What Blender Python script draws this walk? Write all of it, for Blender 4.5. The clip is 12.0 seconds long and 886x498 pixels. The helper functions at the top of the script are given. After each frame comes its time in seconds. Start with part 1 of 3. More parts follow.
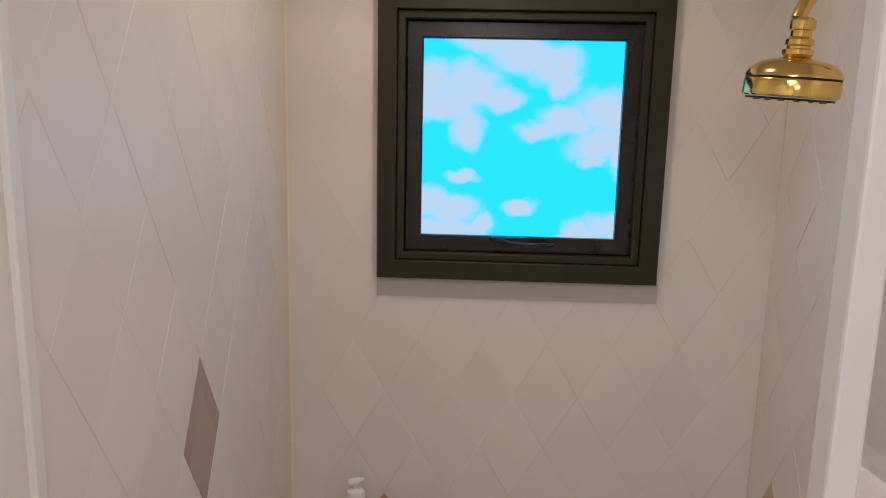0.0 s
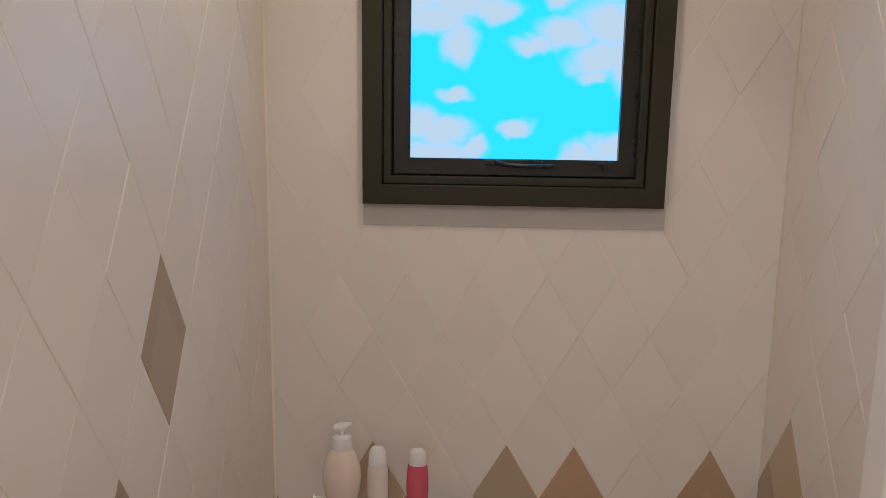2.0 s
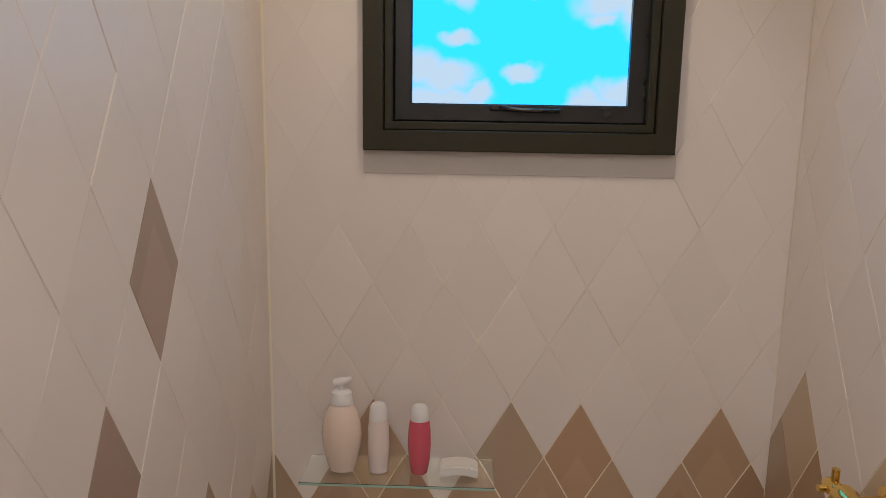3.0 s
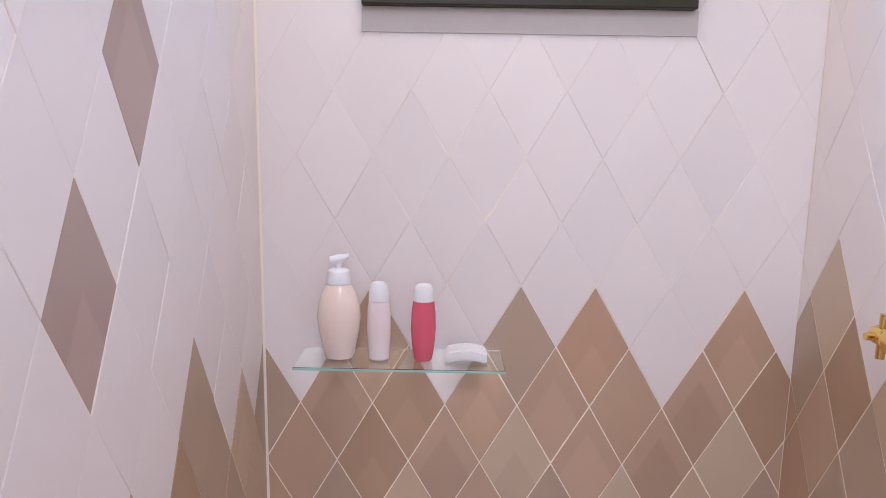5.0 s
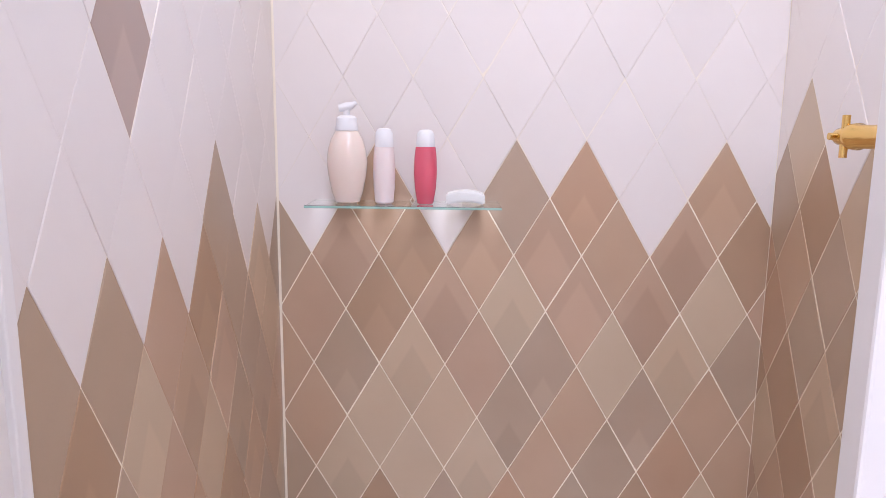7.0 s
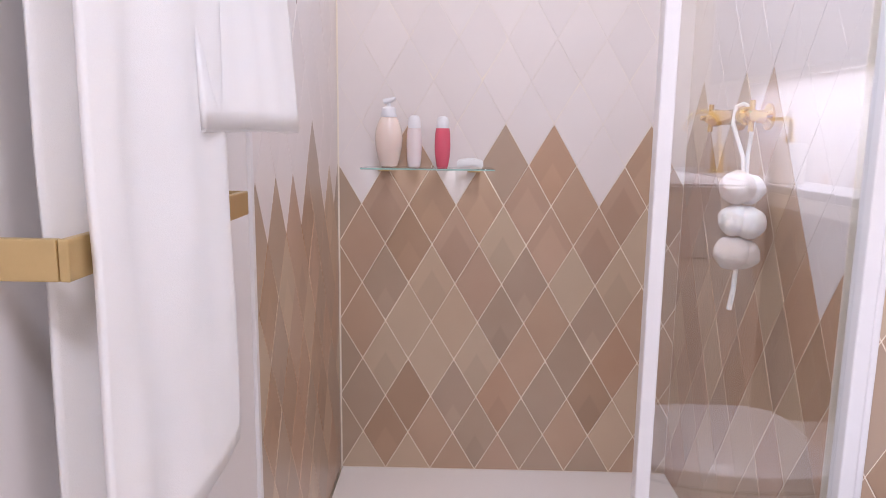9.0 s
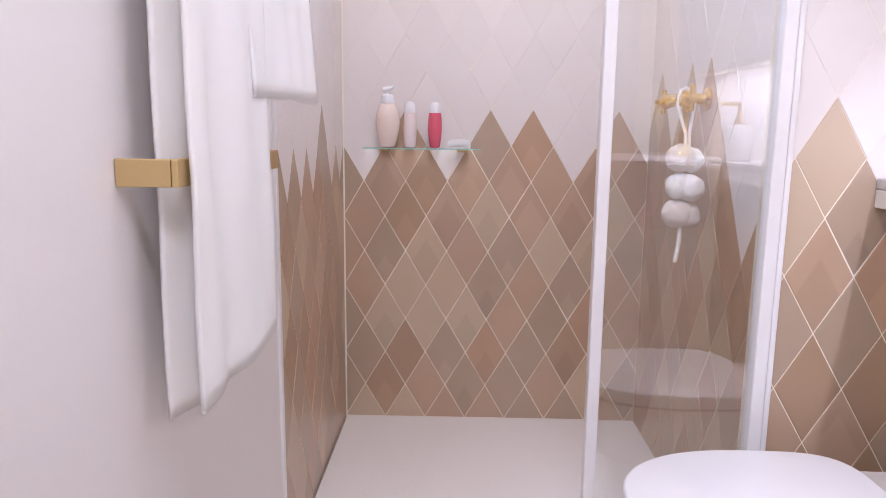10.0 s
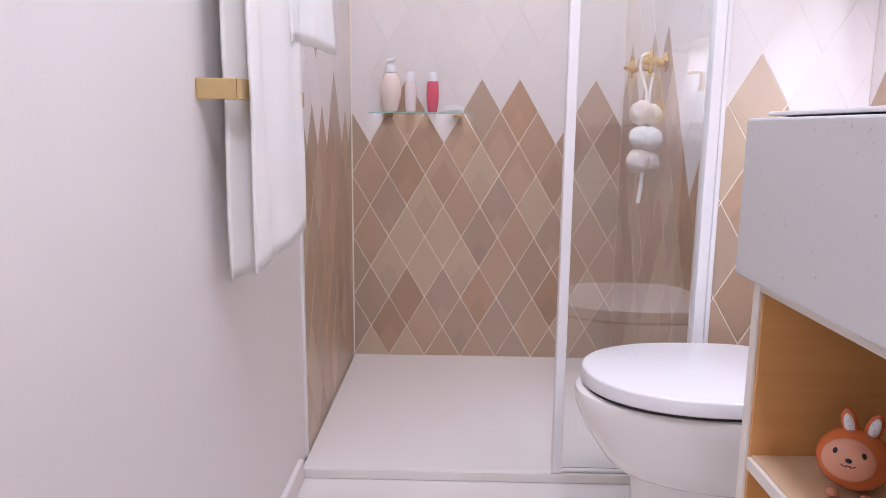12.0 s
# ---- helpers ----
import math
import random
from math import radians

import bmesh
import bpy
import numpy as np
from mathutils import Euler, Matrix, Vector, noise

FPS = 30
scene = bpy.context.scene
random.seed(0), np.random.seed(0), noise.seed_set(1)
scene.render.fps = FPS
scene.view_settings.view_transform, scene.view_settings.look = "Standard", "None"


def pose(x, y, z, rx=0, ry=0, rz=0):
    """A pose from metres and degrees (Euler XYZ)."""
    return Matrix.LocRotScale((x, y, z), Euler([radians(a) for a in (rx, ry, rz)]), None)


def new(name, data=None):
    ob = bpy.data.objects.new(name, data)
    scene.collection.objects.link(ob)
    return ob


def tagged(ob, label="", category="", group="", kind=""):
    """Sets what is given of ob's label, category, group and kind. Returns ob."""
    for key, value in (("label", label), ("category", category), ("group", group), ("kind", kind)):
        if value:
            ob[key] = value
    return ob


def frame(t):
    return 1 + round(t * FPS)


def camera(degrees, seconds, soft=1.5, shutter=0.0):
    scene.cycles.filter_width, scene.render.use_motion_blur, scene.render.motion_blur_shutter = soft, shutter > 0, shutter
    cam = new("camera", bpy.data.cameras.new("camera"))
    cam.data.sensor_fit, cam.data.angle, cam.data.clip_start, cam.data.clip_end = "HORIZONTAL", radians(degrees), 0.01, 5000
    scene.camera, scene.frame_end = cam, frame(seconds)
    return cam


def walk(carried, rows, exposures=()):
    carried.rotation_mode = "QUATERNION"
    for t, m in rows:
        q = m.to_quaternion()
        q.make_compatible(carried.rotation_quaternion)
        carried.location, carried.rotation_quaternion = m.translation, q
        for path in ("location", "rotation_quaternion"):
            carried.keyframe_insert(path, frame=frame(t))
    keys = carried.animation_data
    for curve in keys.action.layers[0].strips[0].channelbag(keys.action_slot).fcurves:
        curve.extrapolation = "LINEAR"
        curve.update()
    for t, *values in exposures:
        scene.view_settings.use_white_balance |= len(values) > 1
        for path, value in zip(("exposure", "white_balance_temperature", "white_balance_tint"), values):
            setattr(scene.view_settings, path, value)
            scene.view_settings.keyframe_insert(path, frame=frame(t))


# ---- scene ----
cam = camera(65.13, 12.0, 0.9)
ROWS = [
    (0.0, 0.388, -1.442, 1.882, -9.88, -1.25, 2.47),
    (0.5, 0.387, -1.432, 1.848, -9.33, -1.20, 1.76),
    (1.0, 0.389, -1.412, 1.806, -9.33, -1.00, 1.87),
    (1.5, 0.392, -1.388, 1.756, -9.36, -0.92, 2.02),
    (2.0, 0.390, -1.363, 1.704, -9.31, -0.88, 1.78),
    (2.5, 0.385, -1.354, 1.664, -9.33, -0.81, 1.73),
    (3.0, 0.385, -1.334, 1.612, -9.81, -0.93, 1.80),
    (4.8, 0.345, -1.272, 1.392, -10.20, -1.25, 0.36),
    (5.0, 0.348, -1.275, 1.358, -9.74, -0.91, 0.44),
    (5.5, 0.351, -1.279, 1.277, -9.38, -0.77, 0.57),
    (6.0, 0.345, -1.285, 1.186, -9.56, -0.83, 0.90),
    (6.5, 0.338, -1.318, 1.103, -9.55, -0.86, 0.77),
    (7.0, 0.368, -1.416, 1.089, -9.78, -0.61, 1.10),
    (7.2, 0.364, -1.463, 1.086, -9.73, -0.95, 0.35),
    (8.8, 0.352, -1.965, 1.068, -9.42, -0.72, 1.11),
    (9.0, 0.353, -2.044, 1.041, -9.45, -0.73, 1.25),
    (9.5, 0.355, -2.192, 1.007, -9.47, -0.59, 1.29),
    (10.0, 0.386, -2.329, 0.995, -9.55, -0.64, 1.29),
    (10.5, 0.398, -2.477, 0.961, -9.51, -0.39, 1.44),
    (11.0, 0.413, -2.570, 0.933, -9.62, -0.42, 1.33),
    (11.5, 0.404, -2.620, 0.904, -9.78, -0.55, 1.26),
    (12.0, 0.408, -2.643, 0.889, -9.87, -0.55, 1.34),
]
EXPOSURES = [(0.0, -1.56, 7250, 6.5), (1.5, -1.57, 7300, 6.5), (3.1, -1.49, 7500, 8), (4.7, -0.53, 5800, 14), (6.2, -0.24, 5600, 12), (7.1, -0.02, 5600, 12), (9.0, -0.33, 5820, 13.7), (12.0, -0.37, 5720, 13.6)]
walk(cam, [(t, pose(x, y, z, 90 + pitch, roll, yaw)) for t, x, y, z, pitch, roll, yaw in ROWS], EXPOSURES)

# ---- sizes: x to the right, y ahead, z above the shower tray ----
PW, PH = 0.07, 0.1191          # half width and half height of a rhombus tile
XR, XO, XW = 1.013, 1.0425, 1.38   # shower side wall; where the return wall starts; room wall behind the toilet
Y_RET = -0.935                 # face of the return wall beside the shower
FLOOR, CEIL = -0.026, 2.42
Y_EDGE, Y_GLASS, Y_END = -0.865, -0.928, -3.55
TILE_T, JOINT = 0.006, 0.0012

# ---- world and lights ----
world = bpy.data.worlds.new("world")
scene.world = world
world.use_nodes = True
world.node_tree.nodes["Background"].inputs[0].default_value = (0.02, 0.02, 0.022, 1)
world.node_tree.nodes["Background"].inputs[1].default_value = 1.0


def area(name, loc, rot, sx, sy, watts, color):
    d = bpy.data.lights.new(name, "AREA")
    d.shape, d.size, d.size_y, d.energy, d.color = "RECTANGLE", sx, sy, watts, color
    ob = new(name, d)
    ob.matrix_world = pose(*loc, *rot)
    return ob


area("room_lamp", (0.42, -1.52, CEIL - 0.03), (0, 0, 0), 0.34, 0.34, 11.3, (0.86, 0.88, 1.0))
area("entry_lamp", (0.5, -2.60, CEIL - 0.03), (0, 0, 0), 0.3, 0.3, 24, (0.92, 0.90, 1.0))
area("shower_lamp", (0.42, -0.42, CEIL - 0.03), (0, 0, 0), 0.09, 0.09, 6.3, (1.0, 0.86, 0.74))
area("cabinet_lamp", (1.247, -1.82, 1.2175), (0, 0, 0), 0.012, 0.96, 9.5, (0.86, 0.86, 1.0))


# ---- materials ----
def nodes_of(m):
    return m.node_tree.nodes, m.node_tree.links


def chevron(m, strength=0.62, always=False):
    """A tone-on-tone roof shape printed on some tiles, lower half."""
    N, L = nodes_of(m)
    b = N["Principled BSDF"]
    src = b.inputs["Base Color"].links[0].from_socket
    tc = N.new("ShaderNodeTexCoord")
    sp = N.new("ShaderNodeSeparateXYZ")
    L.new(tc.outputs["Object"], sp.inputs[0])
    info = N.new("ShaderNodeObjectInfo")

    def mth(op, a, b_=None, c_=None):
        n = N.new("ShaderNodeMath")
        n.operation = op
        for k, q in enumerate((a, b_, c_)):
            if q is None:
                continue
            if isinstance(q, (int, float)):
                n.inputs[k].default_value = q
            else:
                L.new(q, n.inputs[k])
        return n.outputs[0]
    side = mth("ADD", mth("ABSOLUTE", sp.outputs[0]), mth("ABSOLUTE", sp.outputs[1]))
    lim = mth("MULTIPLY_ADD", info.outputs["Random"], 0.09, -0.02)
    edge = mth("SUBTRACT", lim, mth("MULTIPLY_ADD", side, 1.70, sp.outputs[2]))
    mr = N.new("ShaderNodeMapRange")
    mr.inputs[1].default_value = 0.0
    mr.inputs[2].default_value = 0.012
    L.new(edge, mr.inputs[0])
    rnd = mth("FRACT", mth("MULTIPLY", info.outputs["Random"], 17.3))
    on = mth("LESS_THAN", rnd, 0.38)
    sgn = mth("SUBTRACT", mth("MULTIPLY", mth("LESS_THAN", rnd, 0.13), -0.30), -0.14)
    if always:
        on, sgn = 1.0, 0.16
    val = mth("MULTIPLY_ADD", mth("MULTIPLY", mth("MULTIPLY", mr.outputs[0], on), sgn), strength, 1.0)
    hs = N.new("ShaderNodeHueSaturation")
    L.new(val, hs.inputs["Value"])
    L.new(src, hs.inputs["Color"])
    L.new(hs.outputs[0], b.inputs["Base Color"])
    return m


def base_mat(name, color, rough=0.5, metal=0.0, coat=0.0, spec=0.5):
    m = bpy.data.materials.new(name)
    m.use_nodes = True
    b = m.node_tree.nodes["Principled BSDF"]
    b.inputs["Base Color"].default_value = (*color, 1)
    b.inputs["Roughness"].default_value = rough
    b.inputs["Metallic"].default_value = metal
    b.inputs["Coat Weight"].default_value = coat
    b.inputs["Coat Roughness"].default_value = 0.08
    b.inputs["Specular IOR Level"].default_value = spec
    return m


def varied(name, c1, c2, scale=8.0, rough=0.5, drough=0.1, bump=0.0, bscale=60.0, per_object=0.0, tones=None, **kw):
    """Two-scale noise between two colours, roughness variation, bump; per_object shifts the brightness of each piece."""
    m = base_mat(name, c1, rough, **kw)
    N, L = nodes_of(m)
    b = N["Principled BSDF"]
    tc = N.new("ShaderNodeTexCoord")
    info = N.new("ShaderNodeObjectInfo")
    off = N.new("ShaderNodeVectorMath")
    off.operation = "MULTIPLY_ADD"
    off.inputs[1].default_value = (1, 1, 1)
    L.new(tc.outputs["Object"], off.inputs[0])
    sc = N.new("ShaderNodeVectorMath")
    sc.operation = "SCALE"
    sc.inputs[0].default_value = (37, 17, 53)
    L.new(info.outputs["Random"], sc.inputs["Scale"])
    L.new(sc.outputs[0], off.inputs[2])
    n1 = N.new("ShaderNodeTexNoise")
    n1.inputs["Scale"].default_value = scale
    n1.inputs["Detail"].default_value = 3
    L.new(off.outputs[0], n1.inputs["Vector"])
    n2 = N.new("ShaderNodeTexNoise")
    n2.inputs["Scale"].default_value = bscale
    n2.inputs["Detail"].default_value = 4
    L.new(off.outputs[0], n2.inputs["Vector"])
    mix = N.new("ShaderNodeMix")
    mix.data_type = "RGBA"
    mix.inputs[6].default_value = (*c1, 1)
    mix.inputs[7].default_value = (*c2, 1)
    fac = N.new("ShaderNodeMath")
    fac.operation = "MULTIPLY_ADD"
    fac.inputs[1].default_value = 0.7
    L.new(n1.outputs["Fac"], fac.inputs[0])
    f2 = N.new("ShaderNodeMath")
    f2.operation = "MULTIPLY"
    f2.inputs[1].default_value = 0.3
    L.new(n2.outputs["Fac"], f2.inputs[0])
    L.new(f2.outputs[0], fac.inputs[2])
    L.new(fac.outputs[0], mix.inputs[0])
    col = mix.outputs[2]
    if tones:
        ramp = N.new("ShaderNodeValToRGB")
        ramp.color_ramp.interpolation = "CONSTANT"
        el = ramp.color_ramp.elements
        while len(el) < len(tones):
            el.new(0.5)
        for i, c in enumerate(tones):
            el[i].position = i / len(tones)
            el[i].color = (*c, 1)
        L.new(info.outputs["Random"], ramp.inputs[0])
        mul = N.new("ShaderNodeMix")
        mul.data_type, mul.blend_type = "RGBA", "MULTIPLY"
        mul.inputs[0].default_value = 1
        L.new(col, mul.inputs[6])
        L.new(ramp.outputs[0], mul.inputs[7])
        col = mul.outputs[2]
    if per_object:
        hsv = N.new("ShaderNodeHueSaturation")
        mr = N.new("ShaderNodeMapRange")
        mr.inputs[3].default_value = 1 - per_object
        mr.inputs[4].default_value = 1 + per_object
        L.new(info.outputs["Random"], mr.inputs[0])
        L.new(mr.outputs[0], hsv.inputs["Value"])
        L.new(col, hsv.inputs["Color"])
        col = hsv.outputs[0]
    L.new(col, b.inputs["Base Color"])
    rr = N.new("ShaderNodeMapRange")
    rr.inputs[3].default_value = rough - drough
    rr.inputs[4].default_value = rough + drough
    if drough:
        L.new(n1.outputs["Fac"], rr.inputs[0])
        L.new(rr.outputs[0], b.inputs["Roughness"])
    if bump:
        bp = N.new("ShaderNodeBump")
        bp.inputs["Strength"].default_value = bump
        bp.inputs["Distance"].default_value = 0.002
        L.new(n2.outputs["Fac"], bp.inputs["Height"])
        L.new(bp.outputs[0], b.inputs["Normal"])
    return m


M_WHITE_TILE = varied("white_glazed_tile", (0.77, 0.70, 0.655), (0.84, 0.77, 0.72), 5, 0.34, 0.0, 0.5, 9, per_object=0.02, coat=0.0)
M_BROWN_TILE = chevron(varied("brown_glazed_tile", (0.45, 0.322, 0.222), (0.55, 0.412, 0.296), 7, 0.30, 0.0, 0.0, 6, per_object=0.10, coat=0.2,
                      tones=[(1, 1, 1), (0.95, 0.95, 0.93), (1.02, 0.89, 0.80), (0.86, 0.77, 0.68), (1.12, 1.17, 1.14), (0.97, 0.90, 0.84), (1.06, 1.07, 1.02), (0.93, 0.86, 0.83)]))
M_TAUPE_TILE = chevron(varied("taupe_glazed_tile", (0.37, 0.27, 0.22), (0.44, 0.33, 0.275), 7, 0.30, 0.0, 0.0, 6, coat=0.2), 0.8, True)
M_GROUT = varied("cream_grout", (0.88, 0.79, 0.65), (0.92, 0.83, 0.69), 30, 0.8, 0.1, 0.4, 300)
M_PAINT = varied("white_wall_paint", (0.80, 0.745, 0.70), (0.84, 0.785, 0.74), 2.5, 0.55, 0.08, 0.15, 120)
M_CEIL = varied("ceiling_paint", (0.82, 0.775, 0.71), (0.86, 0.815, 0.75), 2, 0.8, 0.05, 0.1, 100)
M_FLOOR = varied("pale_floor", (0.75, 0.69, 0.63), (0.82, 0.76, 0.70), 3, 0.35, 0.1, 0.05, 80)
M_TRAY = varied("tray_resin", (0.79, 0.735, 0.68), (0.84, 0.785, 0.73), 4, 0.42, 0.08, 0.35, 140)
M_FRAME = varied("bronze_frame_paint", (0.023, 0.020, 0.009), (0.031, 0.027, 0.013), 10, 0.42, 0.06, 0.1, 200, spec=0.35)
M_BLACK = varied("black_sash_paint", (0.010, 0.010, 0.010), (0.018, 0.017, 0.016), 10, 0.28, 0.06, 0.05, 200)
M_GOLD = varied("polished_brass", (0.78, 0.52, 0.16), (0.86, 0.60, 0.22), 12, 0.13, 0.05, metal=1.0)
M_BRUSHED = varied("brushed_brass", (0.60, 0.44, 0.20), (0.68, 0.51, 0.25), 12, 0.36, 0.06, 0.15, 250, metal=0.85)
M_WHITE_METAL = varied("white_aluminium", (0.80, 0.76, 0.73), (0.86, 0.82, 0.79), 8, 0.32, 0.05)
M_CERAMIC = varied("white_ceramic", (0.82, 0.775, 0.73), (0.86, 0.815, 0.77), 3, 0.12, 0.0, coat=0.6)
M_SEAT = varied("white_seat_plastic", (0.72, 0.68, 0.66), (0.75, 0.71, 0.69), 3, 0.28, 0.0)
M_DARK = base_mat("dark_rubber_and_gap_shade", (0.012, 0.010, 0.009), 0.6)
M_CREAM = varied("cream_board", (0.75, 0.68, 0.59), (0.80, 0.73, 0.64), 6, 0.5, 0.06, 0.05, 90)
M_TOWEL = varied("white_terry", (0.85, 0.80, 0.745), (0.91, 0.86, 0.80), 12, 0.95, 0.0, 0.18, 900, spec=0.1)
for k_, v_ in (("Subsurface Weight", 0.6), ("Subsurface Radius", (0.012, 0.011, 0.010)), ("Subsurface Scale", 1.0)):
    M_TOWEL.node_tree.nodes["Principled BSDF"].inputs[k_].default_value = v_
M_SOAP = varied("ivory_soap", (0.84, 0.82, 0.78), (0.88, 0.86, 0.83), 20, 0.4, 0.05)
M_CAP = base_mat("white_cap_plastic", (0.85, 0.83, 0.83), 0.35)


def plastic(name, c, rough=0.3):
    m = base_mat(name, c, rough, coat=0.3)
    m.node_tree.nodes["Principled BSDF"].inputs["Subsurface Weight"].default_value = 0.15
    m.node_tree.nodes["Principled BSDF"].inputs["Subsurface Radius"].default_value = (0.02, 0.01, 0.008)
    return m


M_PEACH = plastic("peach_plastic", (0.86, 0.71, 0.61), 0.2)
M_PALE = plastic("pale_pink_plastic", (0.86, 0.74, 0.71))
M_RED = plastic("rose_red_plastic", (0.74, 0.12, 0.18), 0.16)
M_ORANGE = plastic("orange_glazed", (0.66, 0.16, 0.045), 0.22)
M_FACE = plastic("peach_face_glaze", (0.72, 0.33, 0.20), 0.22)
M_INK = base_mat("black_ink", (0.01, 0.008, 0.008), 0.4)


def wood_mat():
    m = base_mat("warm_wood_veneer", (0.5, 0.28, 0.12), 0.45)
    N, L = nodes_of(m)
    b = N["Principled BSDF"]
    tc = N.new("ShaderNodeTexCoord")
    mp = N.new("ShaderNodeMapping")
    mp.inputs["Scale"].default_value = (3, 3, 40)
    n = N.new("ShaderNodeTexNoise")
    n.inputs["Scale"].default_value = 2.2
    n.inputs["Detail"].default_value = 6
    r = N.new("ShaderNodeValToRGB")
    r.color_ramp.elements[0].position, r.color_ramp.elements[0].color = 0.3, (0.68, 0.345, 0.115, 1)
    r.color_ramp.elements[1].position, r.color_ramp.elements[1].color = 0.7, (0.73, 0.385, 0.135, 1)
    L.new(tc.outputs["Object"], mp.inputs[0])
    L.new(mp.outputs[0], n.inputs["Vector"])
    L.new(n.outputs["Fac"], r.inputs[0])
    L.new(r.outputs[0], b.inputs["Base Color"])
    return m


M_WOOD = wood_mat()
M_SHELF_WOOD = varied("pale_wood_shelf", (0.62, 0.42, 0.25), (0.70, 0.49, 0.31), 6, 0.4, 0.06, 0.05, 90)


def terrazzo_mat():
    m = base_mat("pale_terrazzo", (0.7, 0.68, 0.65), 0.4)
    N, L = nodes_of(m)
    b = N["Principled BSDF"]
    tc = N.new("ShaderNodeTexCoord")
    wob = N.new("ShaderNodeTexNoise")
    wob.inputs["Scale"].default_value = 60
    add = N.new("ShaderNodeMix")
    add.data_type = "VECTOR"
    add.inputs[0].default_value = 0.02
    L.new(tc.outputs["Object"], wob.inputs["Vector"])
    L.new(tc.outputs["Object"], add.inputs[4])
    L.new(wob.outputs["Color"], add.inputs[5])
    col = None
    prev = (0.575, 0.55, 0.53, 1)
    for sc_, thr, c in ((260, 0.12, (0.20, 0.18, 0.165, 1)), (150, 0.07, (0.33, 0.30, 0.28, 1)), (230, 0.12, (0.66, 0.64, 0.62, 1))):
        vo = N.new("ShaderNodeTexVoronoi")
        vo.inputs["Scale"].default_value = sc_
        L.new(add.outputs[1], vo.inputs["Vector"])
        sep = N.new("ShaderNodeSeparateColor")
        L.new(vo.outputs["Color"], sep.inputs[0])
        gate = N.new("ShaderNodeMath")
        gate.operation = "LESS_THAN"
        gate.inputs[1].default_value = 0.07
        L.new(sep.outputs[0], gate.inputs[0])
        near = N.new("ShaderNodeMath")
        near.operation = "LESS_THAN"
        near.inputs[1].default_value = thr * 1.6
        L.new(vo.outputs["Distance"], near.inputs[0])
        mul = N.new("ShaderNodeMath")
        mul.operation = "MULTIPLY"
        L.new(gate.outputs[0], mul.inputs[0])
        L.new(near.outputs[0], mul.inputs[1])
        mx = N.new("ShaderNodeMix")
        mx.data_type = "RGBA"
        L.new(mul.outputs[0], mx.inputs[0])
        if col is None:
            mx.inputs[6].default_value = prev
        else:
            L.new(col, mx.inputs[6])
        mx.inputs[7].default_value = c
        col = mx.outputs[2]
    L.new(col, b.inputs["Base Color"])
    return m


M_TERRAZZO = terrazzo_mat()


def glass_mat(name, tint, rough=0.0, ior=1.5):
    m = bpy.data.materials.new(name)
    m.use_nodes = True
    b = m.node_tree.nodes["Principled BSDF"]
    b.inputs["Base Color"].default_value = (*tint, 1)
    b.inputs["Transmission Weight"].default_value = 1
    b.inputs["Roughness"].default_value = rough
    b.inputs["IOR"].default_value = ior
    return m


M_GLASS = glass_mat("clear_glass", (0.92, 0.93, 0.93), 0.0, 1.85)
M_SHELF_GLASS = glass_mat("greenish_shelf_glass", (0.93, 0.98, 0.96))
M_MIRROR = base_mat("mirror_silver", (0.88, 0.88, 0.88), 0.02, 1.0)


